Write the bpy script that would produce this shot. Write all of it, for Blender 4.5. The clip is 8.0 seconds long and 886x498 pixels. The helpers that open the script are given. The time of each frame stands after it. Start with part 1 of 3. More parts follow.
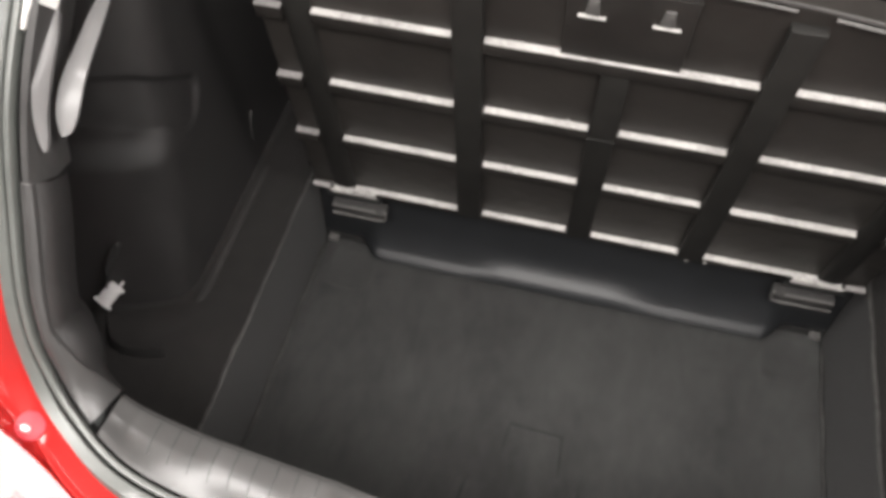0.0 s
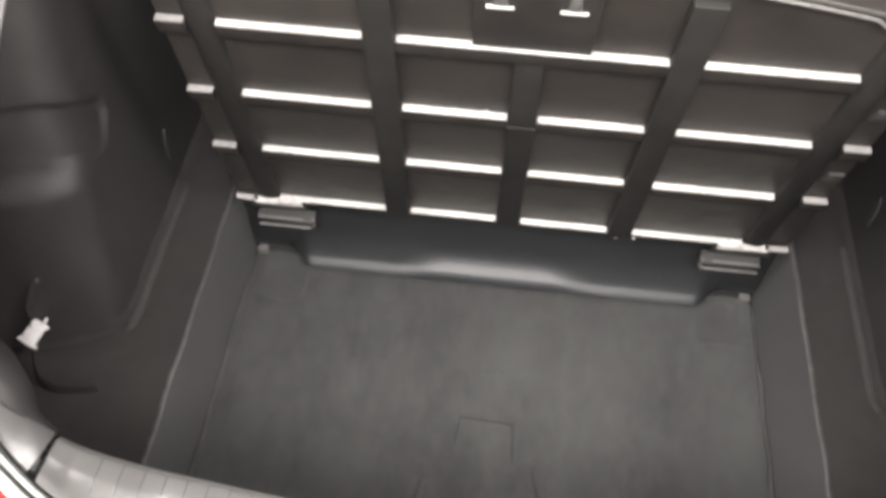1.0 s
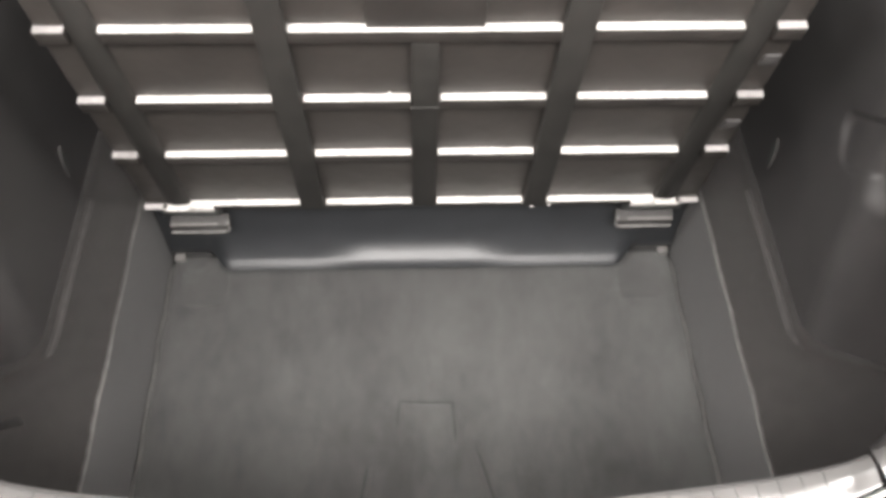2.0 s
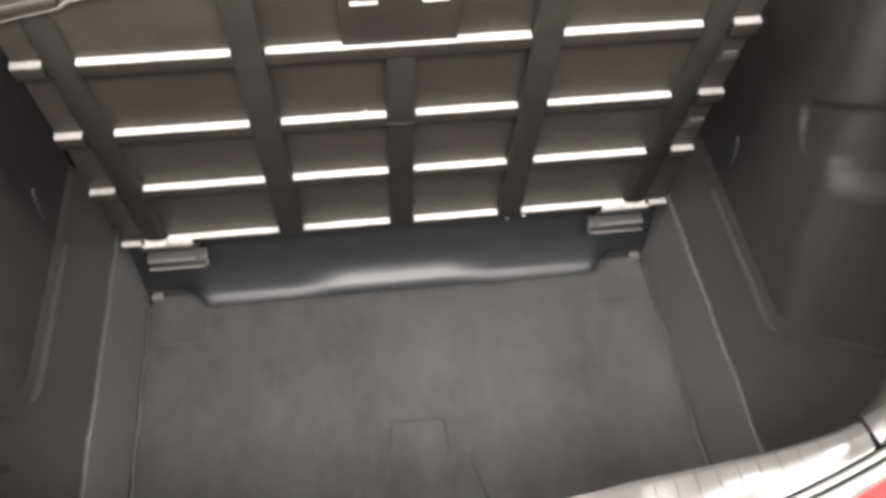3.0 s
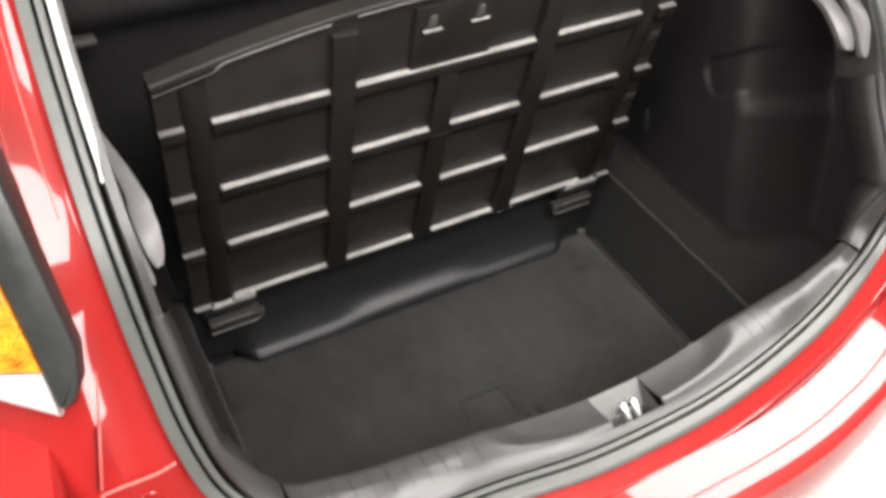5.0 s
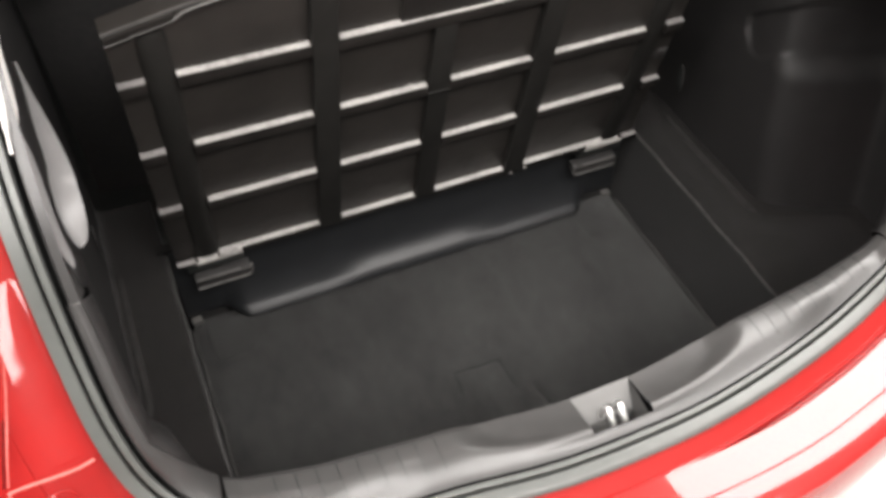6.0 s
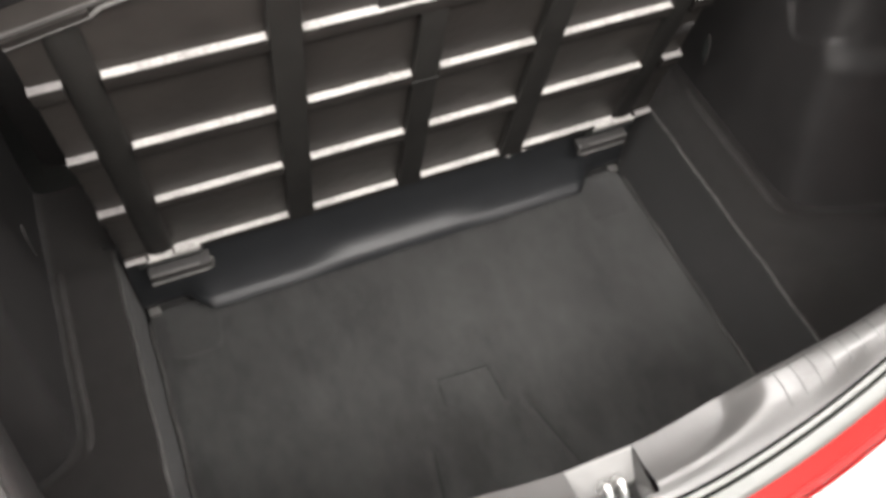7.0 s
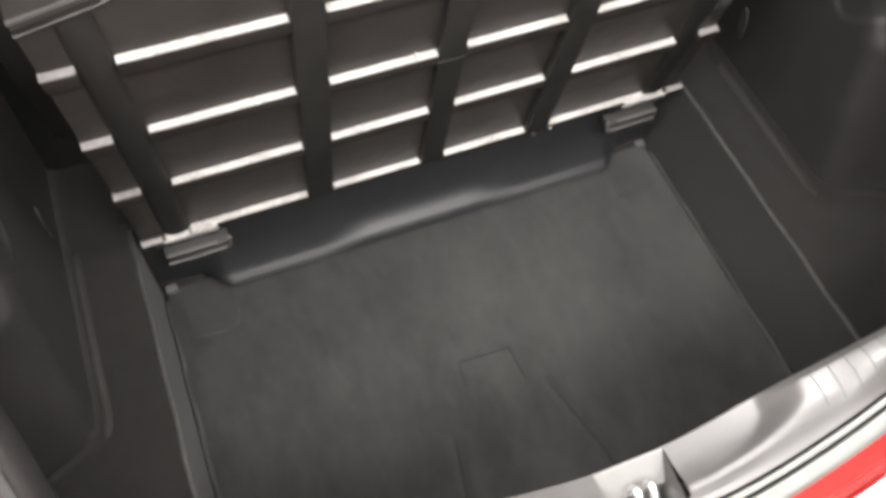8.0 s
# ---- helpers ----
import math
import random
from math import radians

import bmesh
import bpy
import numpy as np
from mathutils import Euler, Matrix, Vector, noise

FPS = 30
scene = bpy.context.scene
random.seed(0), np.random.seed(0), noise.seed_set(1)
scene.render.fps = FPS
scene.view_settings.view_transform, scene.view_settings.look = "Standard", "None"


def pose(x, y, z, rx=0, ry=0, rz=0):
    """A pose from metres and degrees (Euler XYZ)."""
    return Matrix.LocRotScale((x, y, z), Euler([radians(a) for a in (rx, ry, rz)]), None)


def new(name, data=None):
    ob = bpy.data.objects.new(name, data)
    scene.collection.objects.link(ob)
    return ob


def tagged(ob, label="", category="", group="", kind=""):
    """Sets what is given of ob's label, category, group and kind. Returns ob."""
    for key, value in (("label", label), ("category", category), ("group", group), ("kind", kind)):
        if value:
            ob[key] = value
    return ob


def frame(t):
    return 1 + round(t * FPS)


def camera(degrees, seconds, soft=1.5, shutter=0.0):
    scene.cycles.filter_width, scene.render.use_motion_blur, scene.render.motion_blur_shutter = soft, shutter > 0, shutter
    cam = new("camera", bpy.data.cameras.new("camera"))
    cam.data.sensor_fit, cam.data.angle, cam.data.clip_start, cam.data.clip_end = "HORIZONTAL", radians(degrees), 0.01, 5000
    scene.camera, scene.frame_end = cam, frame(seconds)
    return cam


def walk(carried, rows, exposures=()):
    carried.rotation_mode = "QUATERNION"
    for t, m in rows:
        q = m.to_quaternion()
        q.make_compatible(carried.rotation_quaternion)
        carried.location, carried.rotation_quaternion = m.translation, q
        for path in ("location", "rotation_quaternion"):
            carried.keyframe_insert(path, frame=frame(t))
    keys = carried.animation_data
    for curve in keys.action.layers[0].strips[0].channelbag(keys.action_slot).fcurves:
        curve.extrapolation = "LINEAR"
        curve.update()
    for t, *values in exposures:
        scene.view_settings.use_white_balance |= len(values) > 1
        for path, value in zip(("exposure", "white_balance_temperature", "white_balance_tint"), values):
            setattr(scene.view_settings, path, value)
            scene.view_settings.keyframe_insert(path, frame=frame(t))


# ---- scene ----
cam = camera(55.54, 8.0, soft=4.0)
# seconds, eye, yaw, pitch, roll
PATH = [
    (0, -0.0293, -0.9832, 1.4656, 13.21, -54.58, 0.74),
    (0.5, -0.0258, -0.9759, 1.4655, 8.63, -54.94, 1.50),
    (1, -0.0294, -0.9720, 1.4650, 5.36, -54.96, 1.41),
    (1.5, -0.0257, -0.9740, 1.4641, 1.12, -55.29, 1.64),
    (2, -0.0186, -0.9753, 1.4598, -3.44, -55.72, 1.97),
    (2.2, -0.0152, -0.9738, 1.4563, -5.01, -55.88, 2.20),
    (3.3, -0.1351, -1.0711, 1.4470, -9.29, -51.90, 1.03),
    (3.5, -0.2041, -1.1100, 1.4558, -10.52, -51.79, 0.52),
    (3.8, -0.3372, -1.1419, 1.4514, -16.41, -49.52, 1.17),
    (4, -0.4568, -1.1609, 1.4599, -20.79, -48.57, 0.51),
    (4.2, -0.5572, -1.1799, 1.4768, -23.98, -48.03, 0.41),
    (4.5, -0.6270, -1.2212, 1.4930, -28.51, -45.86, 1.77),
    (4.7, -0.6527, -1.2264, 1.4980, -30.94, -43.99, 3.32),
    (5.8, -0.5272, -1.1629, 1.4793, -28.09, -46.49, 2.26),
    (6, -0.4796, -1.1471, 1.4707, -25.61, -49.33, 2.43),
    (6.5, -0.4025, -1.0239, 1.4539, -23.25, -52.87, 3.60),
    (7, -0.3553, -0.9159, 1.4359, -26.62, -56.25, 4.78),
    (7.5, -0.3489, -0.8828, 1.4251, -25.02, -58.62, 4.13),
    (8, -0.3482, -0.8507, 1.4286, -25.56, -59.52, 4.51),
]
walk(cam, [(t, pose(x, y, z, 0, 0, yaw) @ pose(0, 0, 0, 90 + pitch) @ pose(0, 0, 0, 0, 0, roll)) for t, x, y, z, yaw, pitch, roll in PATH],
     exposures=[(0, 1.29), (0.5, 1.84), (1, 2.29), (1.5, 2.75), (2, 2.7), (2.2, 2.65), (3.3, 2.35), (3.5, 2.25), (4, 1.8), (4.5, 1.12), (6, 1.0), (6.5, 1.18), (7, 1.65), (7.5, 1.85), (8, 1.85)])

# ---------- light: a closed showroom, lit by the panels in its ceiling (built below) ----------
world = bpy.data.worlds.new("showroom")
scene.world = world
world.use_nodes = True
world.node_tree.nodes["Background"].inputs["Color"].default_value = (0.05, 0.05, 0.05, 1)
world.node_tree.nodes["Background"].inputs["Strength"].default_value = 0.2
PANEL_GLOW = 8.95
# middle x, middle y, width, depth of each ceiling light
PANELS = [(-0.05, -2.28, 3.9, 1.15), (2.16, 0.34, 1.62, 1.24), (2.33, -0.80, 1.96, 0.82), (-2.35, -0.55, 1.7, 2.3), (2.52, -6.25, 1.1, 2.1)]
CEILING = 3.2

# ---------- materials ----------


def material(name, colour, rough, vary=0.25, scale=40.0, bump=0.15, bump_scale=300.0, metal=0.0, coat=0.0, spec=0.5, sheen=0.0, second=None, depth=0.002):
    """A surface with colour variation at two scales and a fine grain."""
    m = bpy.data.materials.new(name)
    m.use_nodes = True
    n, l = m.node_tree.nodes, m.node_tree.links
    p = n["Principled BSDF"]
    co = n.new("ShaderNodeTexCoord")
    big, fine = n.new("ShaderNodeTexNoise"), n.new("ShaderNodeTexNoise")
    big.inputs["Scale"].default_value, big.inputs["Detail"].default_value = scale / 8, 4
    fine.inputs["Scale"].default_value, fine.inputs["Detail"].default_value = scale, 6
    for t in (big, fine):
        l.new(co.outputs["Object"], t.inputs["Vector"])
    mix = n.new("ShaderNodeMix")
    mix.data_type, mix.blend_type = "FLOAT", "MIX"
    mix.inputs[0].default_value = 0.5
    l.new(big.outputs["Fac"], mix.inputs[2])
    l.new(fine.outputs["Fac"], mix.inputs[3])
    ramp = n.new("ShaderNodeValToRGB")
    lo = [c * (1 - vary) for c in colour]
    hi = [min(1.0, c * (1 + vary)) for c in (second or colour)]
    ramp.color_ramp.elements[0].position, ramp.color_ramp.elements[0].color = 0.33, (*lo, 1)
    ramp.color_ramp.elements[1].position, ramp.color_ramp.elements[1].color = 0.67, (*hi, 1)
    l.new(mix.outputs[0], ramp.inputs["Fac"])
    l.new(ramp.outputs["Color"], p.inputs["Base Color"])
    rr = n.new("ShaderNodeMapRange")
    rr.inputs["To Min"].default_value, rr.inputs["To Max"].default_value = max(0.02, rough - 0.08), min(1.0, rough + 0.08)
    l.new(big.outputs["Fac"], rr.inputs["Value"])
    l.new(rr.outputs["Result"], p.inputs["Roughness"])
    p.inputs["Metallic"].default_value = metal
    p.inputs["Coat Weight"].default_value = coat
    p.inputs["Coat Roughness"].default_value = 0.03
    p.inputs["Specular IOR Level"].default_value = spec
    p.inputs["Sheen Weight"].default_value = sheen
    if bump > 0:
        g = n.new("ShaderNodeTexNoise")
        g.inputs["Scale"].default_value, g.inputs["Detail"].default_value = bump_scale, 3
        l.new(co.outputs["Object"], g.inputs["Vector"])
        b = n.new("ShaderNodeBump")
        b.inputs["Strength"].default_value, b.inputs["Distance"].default_value = bump, depth
        l.new(g.outputs["Fac"], b.inputs["Height"])
        l.new(b.outputs["Normal"], p.inputs["Normal"])
    return m


RED = material("red paint", (0.285, 0.0135, 0.0125), 0.25, 0.06, 12, 0.10, 24, coat=1.0, spec=0.15, depth=0.004)
RUBBER = material("grey-black rubber", (0.074, 0.078, 0.073), 0.36, 0.10, 60, 0.08, 700, spec=0.6)
TRIM = material("grained charcoal plastic", (0.0165, 0.0157, 0.0156), 0.46, 0.2, 30, 0.25, 900, spec=0.55)
SILL = material("satin grey-black plastic", (0.043, 0.042, 0.0412), 0.31, 0.10, 30, 0.08, 900, spec=0.6)
CORNER = material("satin charcoal plastic", (0.037, 0.036, 0.0355), 0.30, 0.2, 18, 0.12, 900, spec=0.55)
BACKING = material("crinkled brown-black backing", (0.0190, 0.0168, 0.0150), 0.50, 0.30, 14, 0.4, 11, spec=0.45, depth=0.010)
GLOSSY = material("smooth black moulding", (0.0096, 0.0105, 0.0118), 0.46, 0.2, 20, 0.05, 600, spec=0.70)
PANEL = material("ribbed brown-black panel", (0.0155, 0.0138, 0.0126), 0.55, 0.3, 25, 0.2, 500, spec=0.3)
RIB = material("dark upright ribs", (0.0118, 0.0112, 0.0102), 0.6, 0.25, 25, 0.15, 500, spec=0.25)
BRACKET = material("pale bracket lip", (0.085, 0.082, 0.079), 0.5, 0.3, 90, 0.1, 800)
# tone of the light on upward faces, put into the colour
EDGE = material("pale grey lit edge", (0.36, 0.348, 0.335), 0.75, 0.38, 170, 0.4, 700)
# darker copy of the ledge felt: shade in the well, put into the colour
WELL = material("shaded well felt", (0.0078, 0.0074, 0.0072), 0.95, 0.25, 40, 0.6, 900, spec=0.15, sheen=0.08)
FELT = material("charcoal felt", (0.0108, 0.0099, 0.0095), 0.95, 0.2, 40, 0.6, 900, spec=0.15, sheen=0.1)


def carpet(name, low, high):
    """Short brushed pile: broad worn areas, streaks along the car and a fine nap."""
    m = material(name, low, 0.95, 0.0, 26, 0.7, 1200, spec=0.1, sheen=0.15)
    n, l = m.node_tree.nodes, m.node_tree.links
    co = n.new("ShaderNodeTexCoord")
    total = None
    for size, weight, squash, warp in ((3.2, 0.50, 1.0, 0.4), (11.0, 0.36, 0.45, 0.8), (55.0, 0.22, 0.5, 0.0), (420.0, 0.16, 1.0, 0.0)):
        mp, t = n.new("ShaderNodeMapping"), n.new("ShaderNodeTexNoise")
        mp.inputs["Scale"].default_value = (1.0, squash, 1.0)
        t.inputs["Scale"].default_value, t.inputs["Detail"].default_value, t.inputs["Distortion"].default_value = size, 3, warp
        l.new(co.outputs["Object"], mp.inputs["Vector"])
        l.new(mp.outputs["Vector"], t.inputs["Vector"])
        k = n.new("ShaderNodeMath")
        k.operation = "MULTIPLY_ADD"
        l.new(t.outputs["Fac"], k.inputs[0])
        k.inputs[1].default_value = weight
        if total:
            l.new(total, k.inputs[2])
        else:
            k.inputs[2].default_value = -0.12
        total = k.outputs[0]
    ramp = n.new("ShaderNodeValToRGB")
    ramp.color_ramp.elements[0].position, ramp.color_ramp.elements[0].color = 0.36, (*low, 1)
    ramp.color_ramp.elements[1].position, ramp.color_ramp.elements[1].color = 0.64, (*high, 1)
    l.new(total, ramp.inputs["Fac"])
    l.new(ramp.outputs["Color"], n["Principled BSDF"].inputs["Base Color"])
    return m


WELT = material("worn grey edge", (0.030, 0.029, 0.028), 0.8, 0.65, 60, 0.3, 700)
CHROME = material("bright steel", (0.85, 0.85, 0.84), 0.38, 0.05, 50, 0.0, metal=1.0)
CARPET = carpet("dark grey carpet", (0.0205, 0.0199, 0.0199), (0.0395, 0.0402, 0.0388))
HINGE = material("grey hinge plastic", (0.075, 0.072, 0.070), 0.45, 0.2, 60, 0.1, 800)
PALE = material("pale pillar plastic", (0.72, 0.71, 0.69), 0.55, 0.05, 40, 0.1, 900)
SHEEN = material("satin grey pillar plastic", (0.155, 0.152, 0.152), 0.38, 0.12, 30, 0.05, 900)
AMBER = material("amber lens", (0.42, 0.09, 0.006), 0.15, 0.35, 420, 0.6, 160, coat=1.0, second=(0.72, 0.30, 0.02))
CLEAR = material("clear lens", (0.40, 0.39, 0.385), 0.12, 0.06, 60, 0.1, 200, coat=1.0)
BLACK = material("black lamp housing", (0.022, 0.024, 0.023), 0.35, 0.3, 80, 0.2, 300)
SEAT = material("dark grey seat cloth", (0.034, 0.033, 0.033), 0.95, 0.15, 80, 0.5, 800, spec=0.1)
LINING = material("pale roof lining", (0.45, 0.44, 0.42), 0.95, 0.08, 80, 0.3, 800)
GROUND = material("grey concrete", (0.42, 0.415, 0.40), 0.8, 0.08, 4, 0.3, 60)
WALL = material("grey wall paint", (0.32, 0.316, 0.305), 0.9, 0.12, 6, 0.4, 40)
LENS = material("red lens", (0.55, 0.03, 0.01), 0.15, 0.15, 200, 0.4, 160, coat=1.0)
CEIL = material("white ceiling", (0.50, 0.49, 0.475), 0.9, 0.05, 10, 0.2, 60)
# paler than the sill: light on the recess plate is put into the colour
RECESS = material("lit recess plastic", (0.135, 0.134, 0.131), 0.45, 0.1, 30, 0.08, 900)
DULL = material("dull dark plastic", (0.026, 0.0245, 0.024), 0.6, 0.35, 120, 0.2, 700)
# paler than the ledge felt: highlight on the fold, put into the colour
FOLD = material("folded felt", (0.0225, 0.0215, 0.0210), 0.9, 0.3, 60, 0.4, 900, spec=0.15)
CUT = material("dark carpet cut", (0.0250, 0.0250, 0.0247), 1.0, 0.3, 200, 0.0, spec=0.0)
# tone of the light caught on body edges, given as a colour
GLINT = material("painted edge highlight", (0.52, 0.13, 0.11), 0.5, 0.2, 120, 0.1, 400)
GAP = material("dark red joint", (0.11, 0.005, 0.005), 0.7, 0.3, 120, 0.0, spec=0.1)
PLUG = material("red plug plastic", (0.40, 0.025, 0.035), 0.5, 0.2, 120, 0.1, 400, spec=0.3)
STUB = material("dull grey lit edge", (0.20, 0.19, 0.187), 0.8, 0.25, 120, 0.2, 900)
SLIT = material("dark slit", (0.005, 0.005, 0.005), 1.0, 0.3, 200, 0.0, spec=0.0)
PATCH = material("worn grey carpet", (0.0280, 0.0280, 0.0273), 0.95, 0.2, 18, 0.7, 1200, spec=0.1, sheen=0.15)
STRAP = material("black webbing", (0.007, 0.0066, 0.0066), 0.8, 0.3, 200, 0.5, 1500)
BUCKLE = material("grey buckle plastic", (0.42, 0.41, 0.41), 0.4, 0.1, 80, 0.05, 800)

GLOW = bpy.data.materials.new("light diffuser")
GLOW.use_nodes = True
gn = GLOW.node_tree.nodes["Principled BSDF"]
gn.inputs["Base Color"].default_value = (0.8, 0.8, 0.8, 1)
gn.inputs["Emission Color"].default_value = (1.0, 0.957, 0.926, 1)
gn.inputs["Emission Strength"].default_value = PANEL_GLOW

# ---------- building helpers ----------


def part(name, bm, mat, parent=None, label="", smooth=True, angle=35):
    """Links a bmesh as one mesh object, under a thing or a part."""
    me = bpy.data.meshes.new(name)
    bmesh.ops.recalc_face_normals(bm, faces=bm.faces)
    bm.to_mesh(me)
    bm.free()
    me.materials.append(mat)
    if smooth:
        me.set_sharp_from_angle(angle=radians(angle))
        for f in me.polygons:
            f.use_smooth = True
    ob = new(name, me)
    if parent:
        ob.parent = parent
    if label:
        tagged(ob, label)
    return ob


def thing(name, label, category, group="", kind=""):
    return tagged(new(name), label, category, group, kind)


def step(v):
    v = max(0.0, min(1.0, v))
    return v * v * (3 - 2 * v)


def lerp(a, b, t):
    return a + (b - a) * t


def table(x, rows):
    """Piecewise smooth look-up in rows of (x, value)."""
    if x <= rows[0][0]:
        return rows[0][1]
    for (a, p), (b, q) in zip(rows, rows[1:]):
        if x <= b:
            return lerp(p, q, step((x - a) / (b - a)))
    return rows[-1][1]


def bend(x, rows):
    """A curve without kinks through rows of (x, value)."""
    if x <= rows[0][0]:
        return rows[0][1]
    for i in range(len(rows) - 1):
        (a, p), (b, q) = rows[i], rows[i + 1]
        if x <= b:
            before, after = rows[max(0, i - 1)], rows[min(len(rows) - 1, i + 2)]
            m0 = (q - before[1]) / (b - before[0]) if i else 0.0
            m1 = (after[1] - p) / (after[0] - a)
            u, h = (x - a) / (b - a), b - a
            return (2 * u ** 3 - 3 * u ** 2 + 1) * p + (u ** 3 - 2 * u ** 2 + u) * h * m0 + (3 * u ** 2 - 2 * u ** 3) * q + (u ** 3 - u ** 2) * h * m1
    return rows[-1][1]


def sheet(rows, closed=False, thick=0.0):
    """A quad sheet through rows of points; thick: its depth, given to the side away from its normals."""
    bm = bmesh.new()
    vs = [[bm.verts.new(p) for p in r] for r in rows]
    for a, b in zip(vs, vs[1:]):
        k = len(a)
        for i in range(k if closed else k - 1):
            bm.faces.new((a[i], a[(i + 1) % k], b[(i + 1) % k], b[i]))
    if thick:
        bm.normal_update()
        bmesh.ops.solidify(bm, geom=bm.faces[:], thickness=thick)
    return bm


def tube(points, radius, sides=10, flat=1.0, cap=True):
    """A round or flattened bar along points."""
    rows = []
    pts = [Vector(p) for p in points]
    up = Vector((0.31, 0.17, 0.93)).normalized()
    for i, p in enumerate(pts):
        t = (pts[min(i + 1, len(pts) - 1)] - pts[max(i - 1, 0)]).normalized()
        a = (up - t * up.dot(t)).normalized()
        b = t.cross(a)
        rows.append([p + radius * (math.cos(k * math.tau / sides) * a + flat * math.sin(k * math.tau / sides) * b) for k in range(sides)])
    bm = sheet(rows, closed=True)
    if cap:
        bm.verts.ensure_lookup_table()
        bm.faces.new(bm.verts[:sides])
        bm.faces.new(bm.verts[-sides:])
    return bm


def box(lo, hi, bevel=0.003, seg=2, m=None):
    bm = bmesh.new()
    c = [(a + b) / 2 for a, b in zip(lo, hi)]
    bmesh.ops.create_cube(bm, size=1, matrix=Matrix.Translation(c) @ Matrix.Diagonal((*[b - a for a, b in zip(lo, hi)], 1)))
    if bevel:
        bmesh.ops.bevel(bm, geom=bm.edges[:], offset=bevel, segments=seg, affect="EDGES", profile=0.5)
    if m:
        bmesh.ops.transform(bm, matrix=m, verts=bm.verts)
    return bm


def prism(outline, low, high, m, bevel=0.0):
    """An outline in the plane of m's x and y, pulled from low to high along its z."""
    bm = bmesh.new()
    a = [bm.verts.new((x, y, low)) for x, y in outline]
    b = [bm.verts.new((x, y, high)) for x, y in outline]
    k = len(a)
    bm.faces.new(a[::-1])
    top = bm.faces.new(b)
    for i in range(k):
        bm.faces.new((a[i], a[(i + 1) % k], b[(i + 1) % k], b[i]))
    if bevel:
        bmesh.ops.bevel(bm, geom=list(top.edges), offset=bevel, segments=2, affect="EDGES", profile=0.5)
    bmesh.ops.transform(bm, matrix=m, verts=bm.verts)
    return bm


def curve(points, n=10):
    """A smooth line through points."""
    p = [Vector(q) for q in points]
    p = [2 * p[0] - p[1], *p, 2 * p[-1] - p[-2]]
    out = []
    for a, b, c, d in zip(p, p[1:], p[2:], p[3:]):
        for k in range(n):
            u = k / n
            out.append(0.5 * (2 * b + (c - a) * u + (2 * a - 5 * b + 4 * c - d) * u * u + (3 * b - a - 3 * c + d) * u ** 3))
    return out + [p[-2]]


# ---------- the hatch opening: its outer seal line on the right, and the fuller corner of its left half ----------
HALF = [(0.0, -0.793, 0.452), (0.12, -0.789, 0.452), (0.25, -0.772, 0.455), (0.38, -0.746, 0.463), (0.49, -0.716, 0.485), (0.567, -0.690, 0.520), (0.612, -0.664, 0.568),
        (0.632, -0.626, 0.638), (0.643, -0.550, 0.724), (0.647, -0.476, 0.826), (0.646, -0.392, 0.907), (0.639, -0.270, 1.02), (0.622, -0.130, 1.16), (0.590, -0.02, 1.30)]
LEFT = HALF[:2] + [(0.25, -0.773, 0.455), (0.38, -0.7625, 0.4605), (0.49, -0.7430, 0.4900), (0.5694, -0.6989, 0.5222), (0.6132, -0.6551, 0.5640), (0.6342, -0.6100, 0.638)] + HALF[8:]
RING = curve([(-x, y, z) for x, y, z in LEFT[:0:-1]] + HALF, 8)


def ring_frames():
    out = []
    for i, p in enumerate(RING):
        t = (RING[min(i + 1, len(RING) - 1)] - RING[max(i - 1, 0)]).normalized()
        k = step((p.z - 0.47) / 0.16)
        g = Vector((0, lerp(-0.12, -0.68, k), lerp(0.99, 0.73, k)))
        n = (g - t * g.dot(t)).normalized()
        o = t.cross(n)
        if o.dot(Vector((p.x, -0.3, -0.1 if p.z < 0.6 else 0))) < 0:
            o = -o
        out.append((p, o.normalized(), n))
    return out


FRAMES = ring_frames()


def along_ring(profile, lo=0, hi=None):
    """Rows of points: profile gives (outward, away from the car) offsets, which may depend on the place along the ring."""
    return [[p + o * a + n * b for a, b in (profile(p) if callable(profile) else profile)] for p, o, n in FRAMES[lo:hi]]


def stretch(z0, z1, s):
    ids = [i for i, (p, o, n) in enumerate(FRAMES) if p.x * s > 0.3 and z0 <= p.z <= z1]
    return min(ids), max(ids) + 1


# ---------- the showroom ----------
bm = bmesh.new()
bmesh.ops.create_grid(bm, x_segments=8, y_segments=8, size=9, matrix=Matrix.Translation((0, -0.4, -0.30)))
tagged(part("floor", bm, GROUND, smooth=False), "pale grey concrete showroom floor under the car", "floor", kind="structure")
# unseen walls and ceiling, added to close the room and limit stray light
for n_, (lo, hi) in {"rear": ((-5.2, -8.7, -0.30), (5.2, -8.5, CEILING)), "front": ((-5.2, 8.0, -0.30), (5.2, 8.2, CEILING)), "west": ((-5.2, -8.5, -0.30), (-5.0, 8.0, CEILING)), "east": ((5.0, -8.5, -0.30), (5.2, 8.0, CEILING))}.items():
    tagged(part("wall_" + n_, box(lo, hi, 0.0), WALL, smooth=False), "plain grey painted wall, unseen, closing the showroom", "wall", kind="structure")
tagged(part("ceiling", box((-5.2, -8.7, CEILING), (5.2, 8.2, CEILING + 0.1), 0.0), CEIL, smooth=False), "plain white ceiling, unseen, closing the showroom", "ceiling", kind="structure")
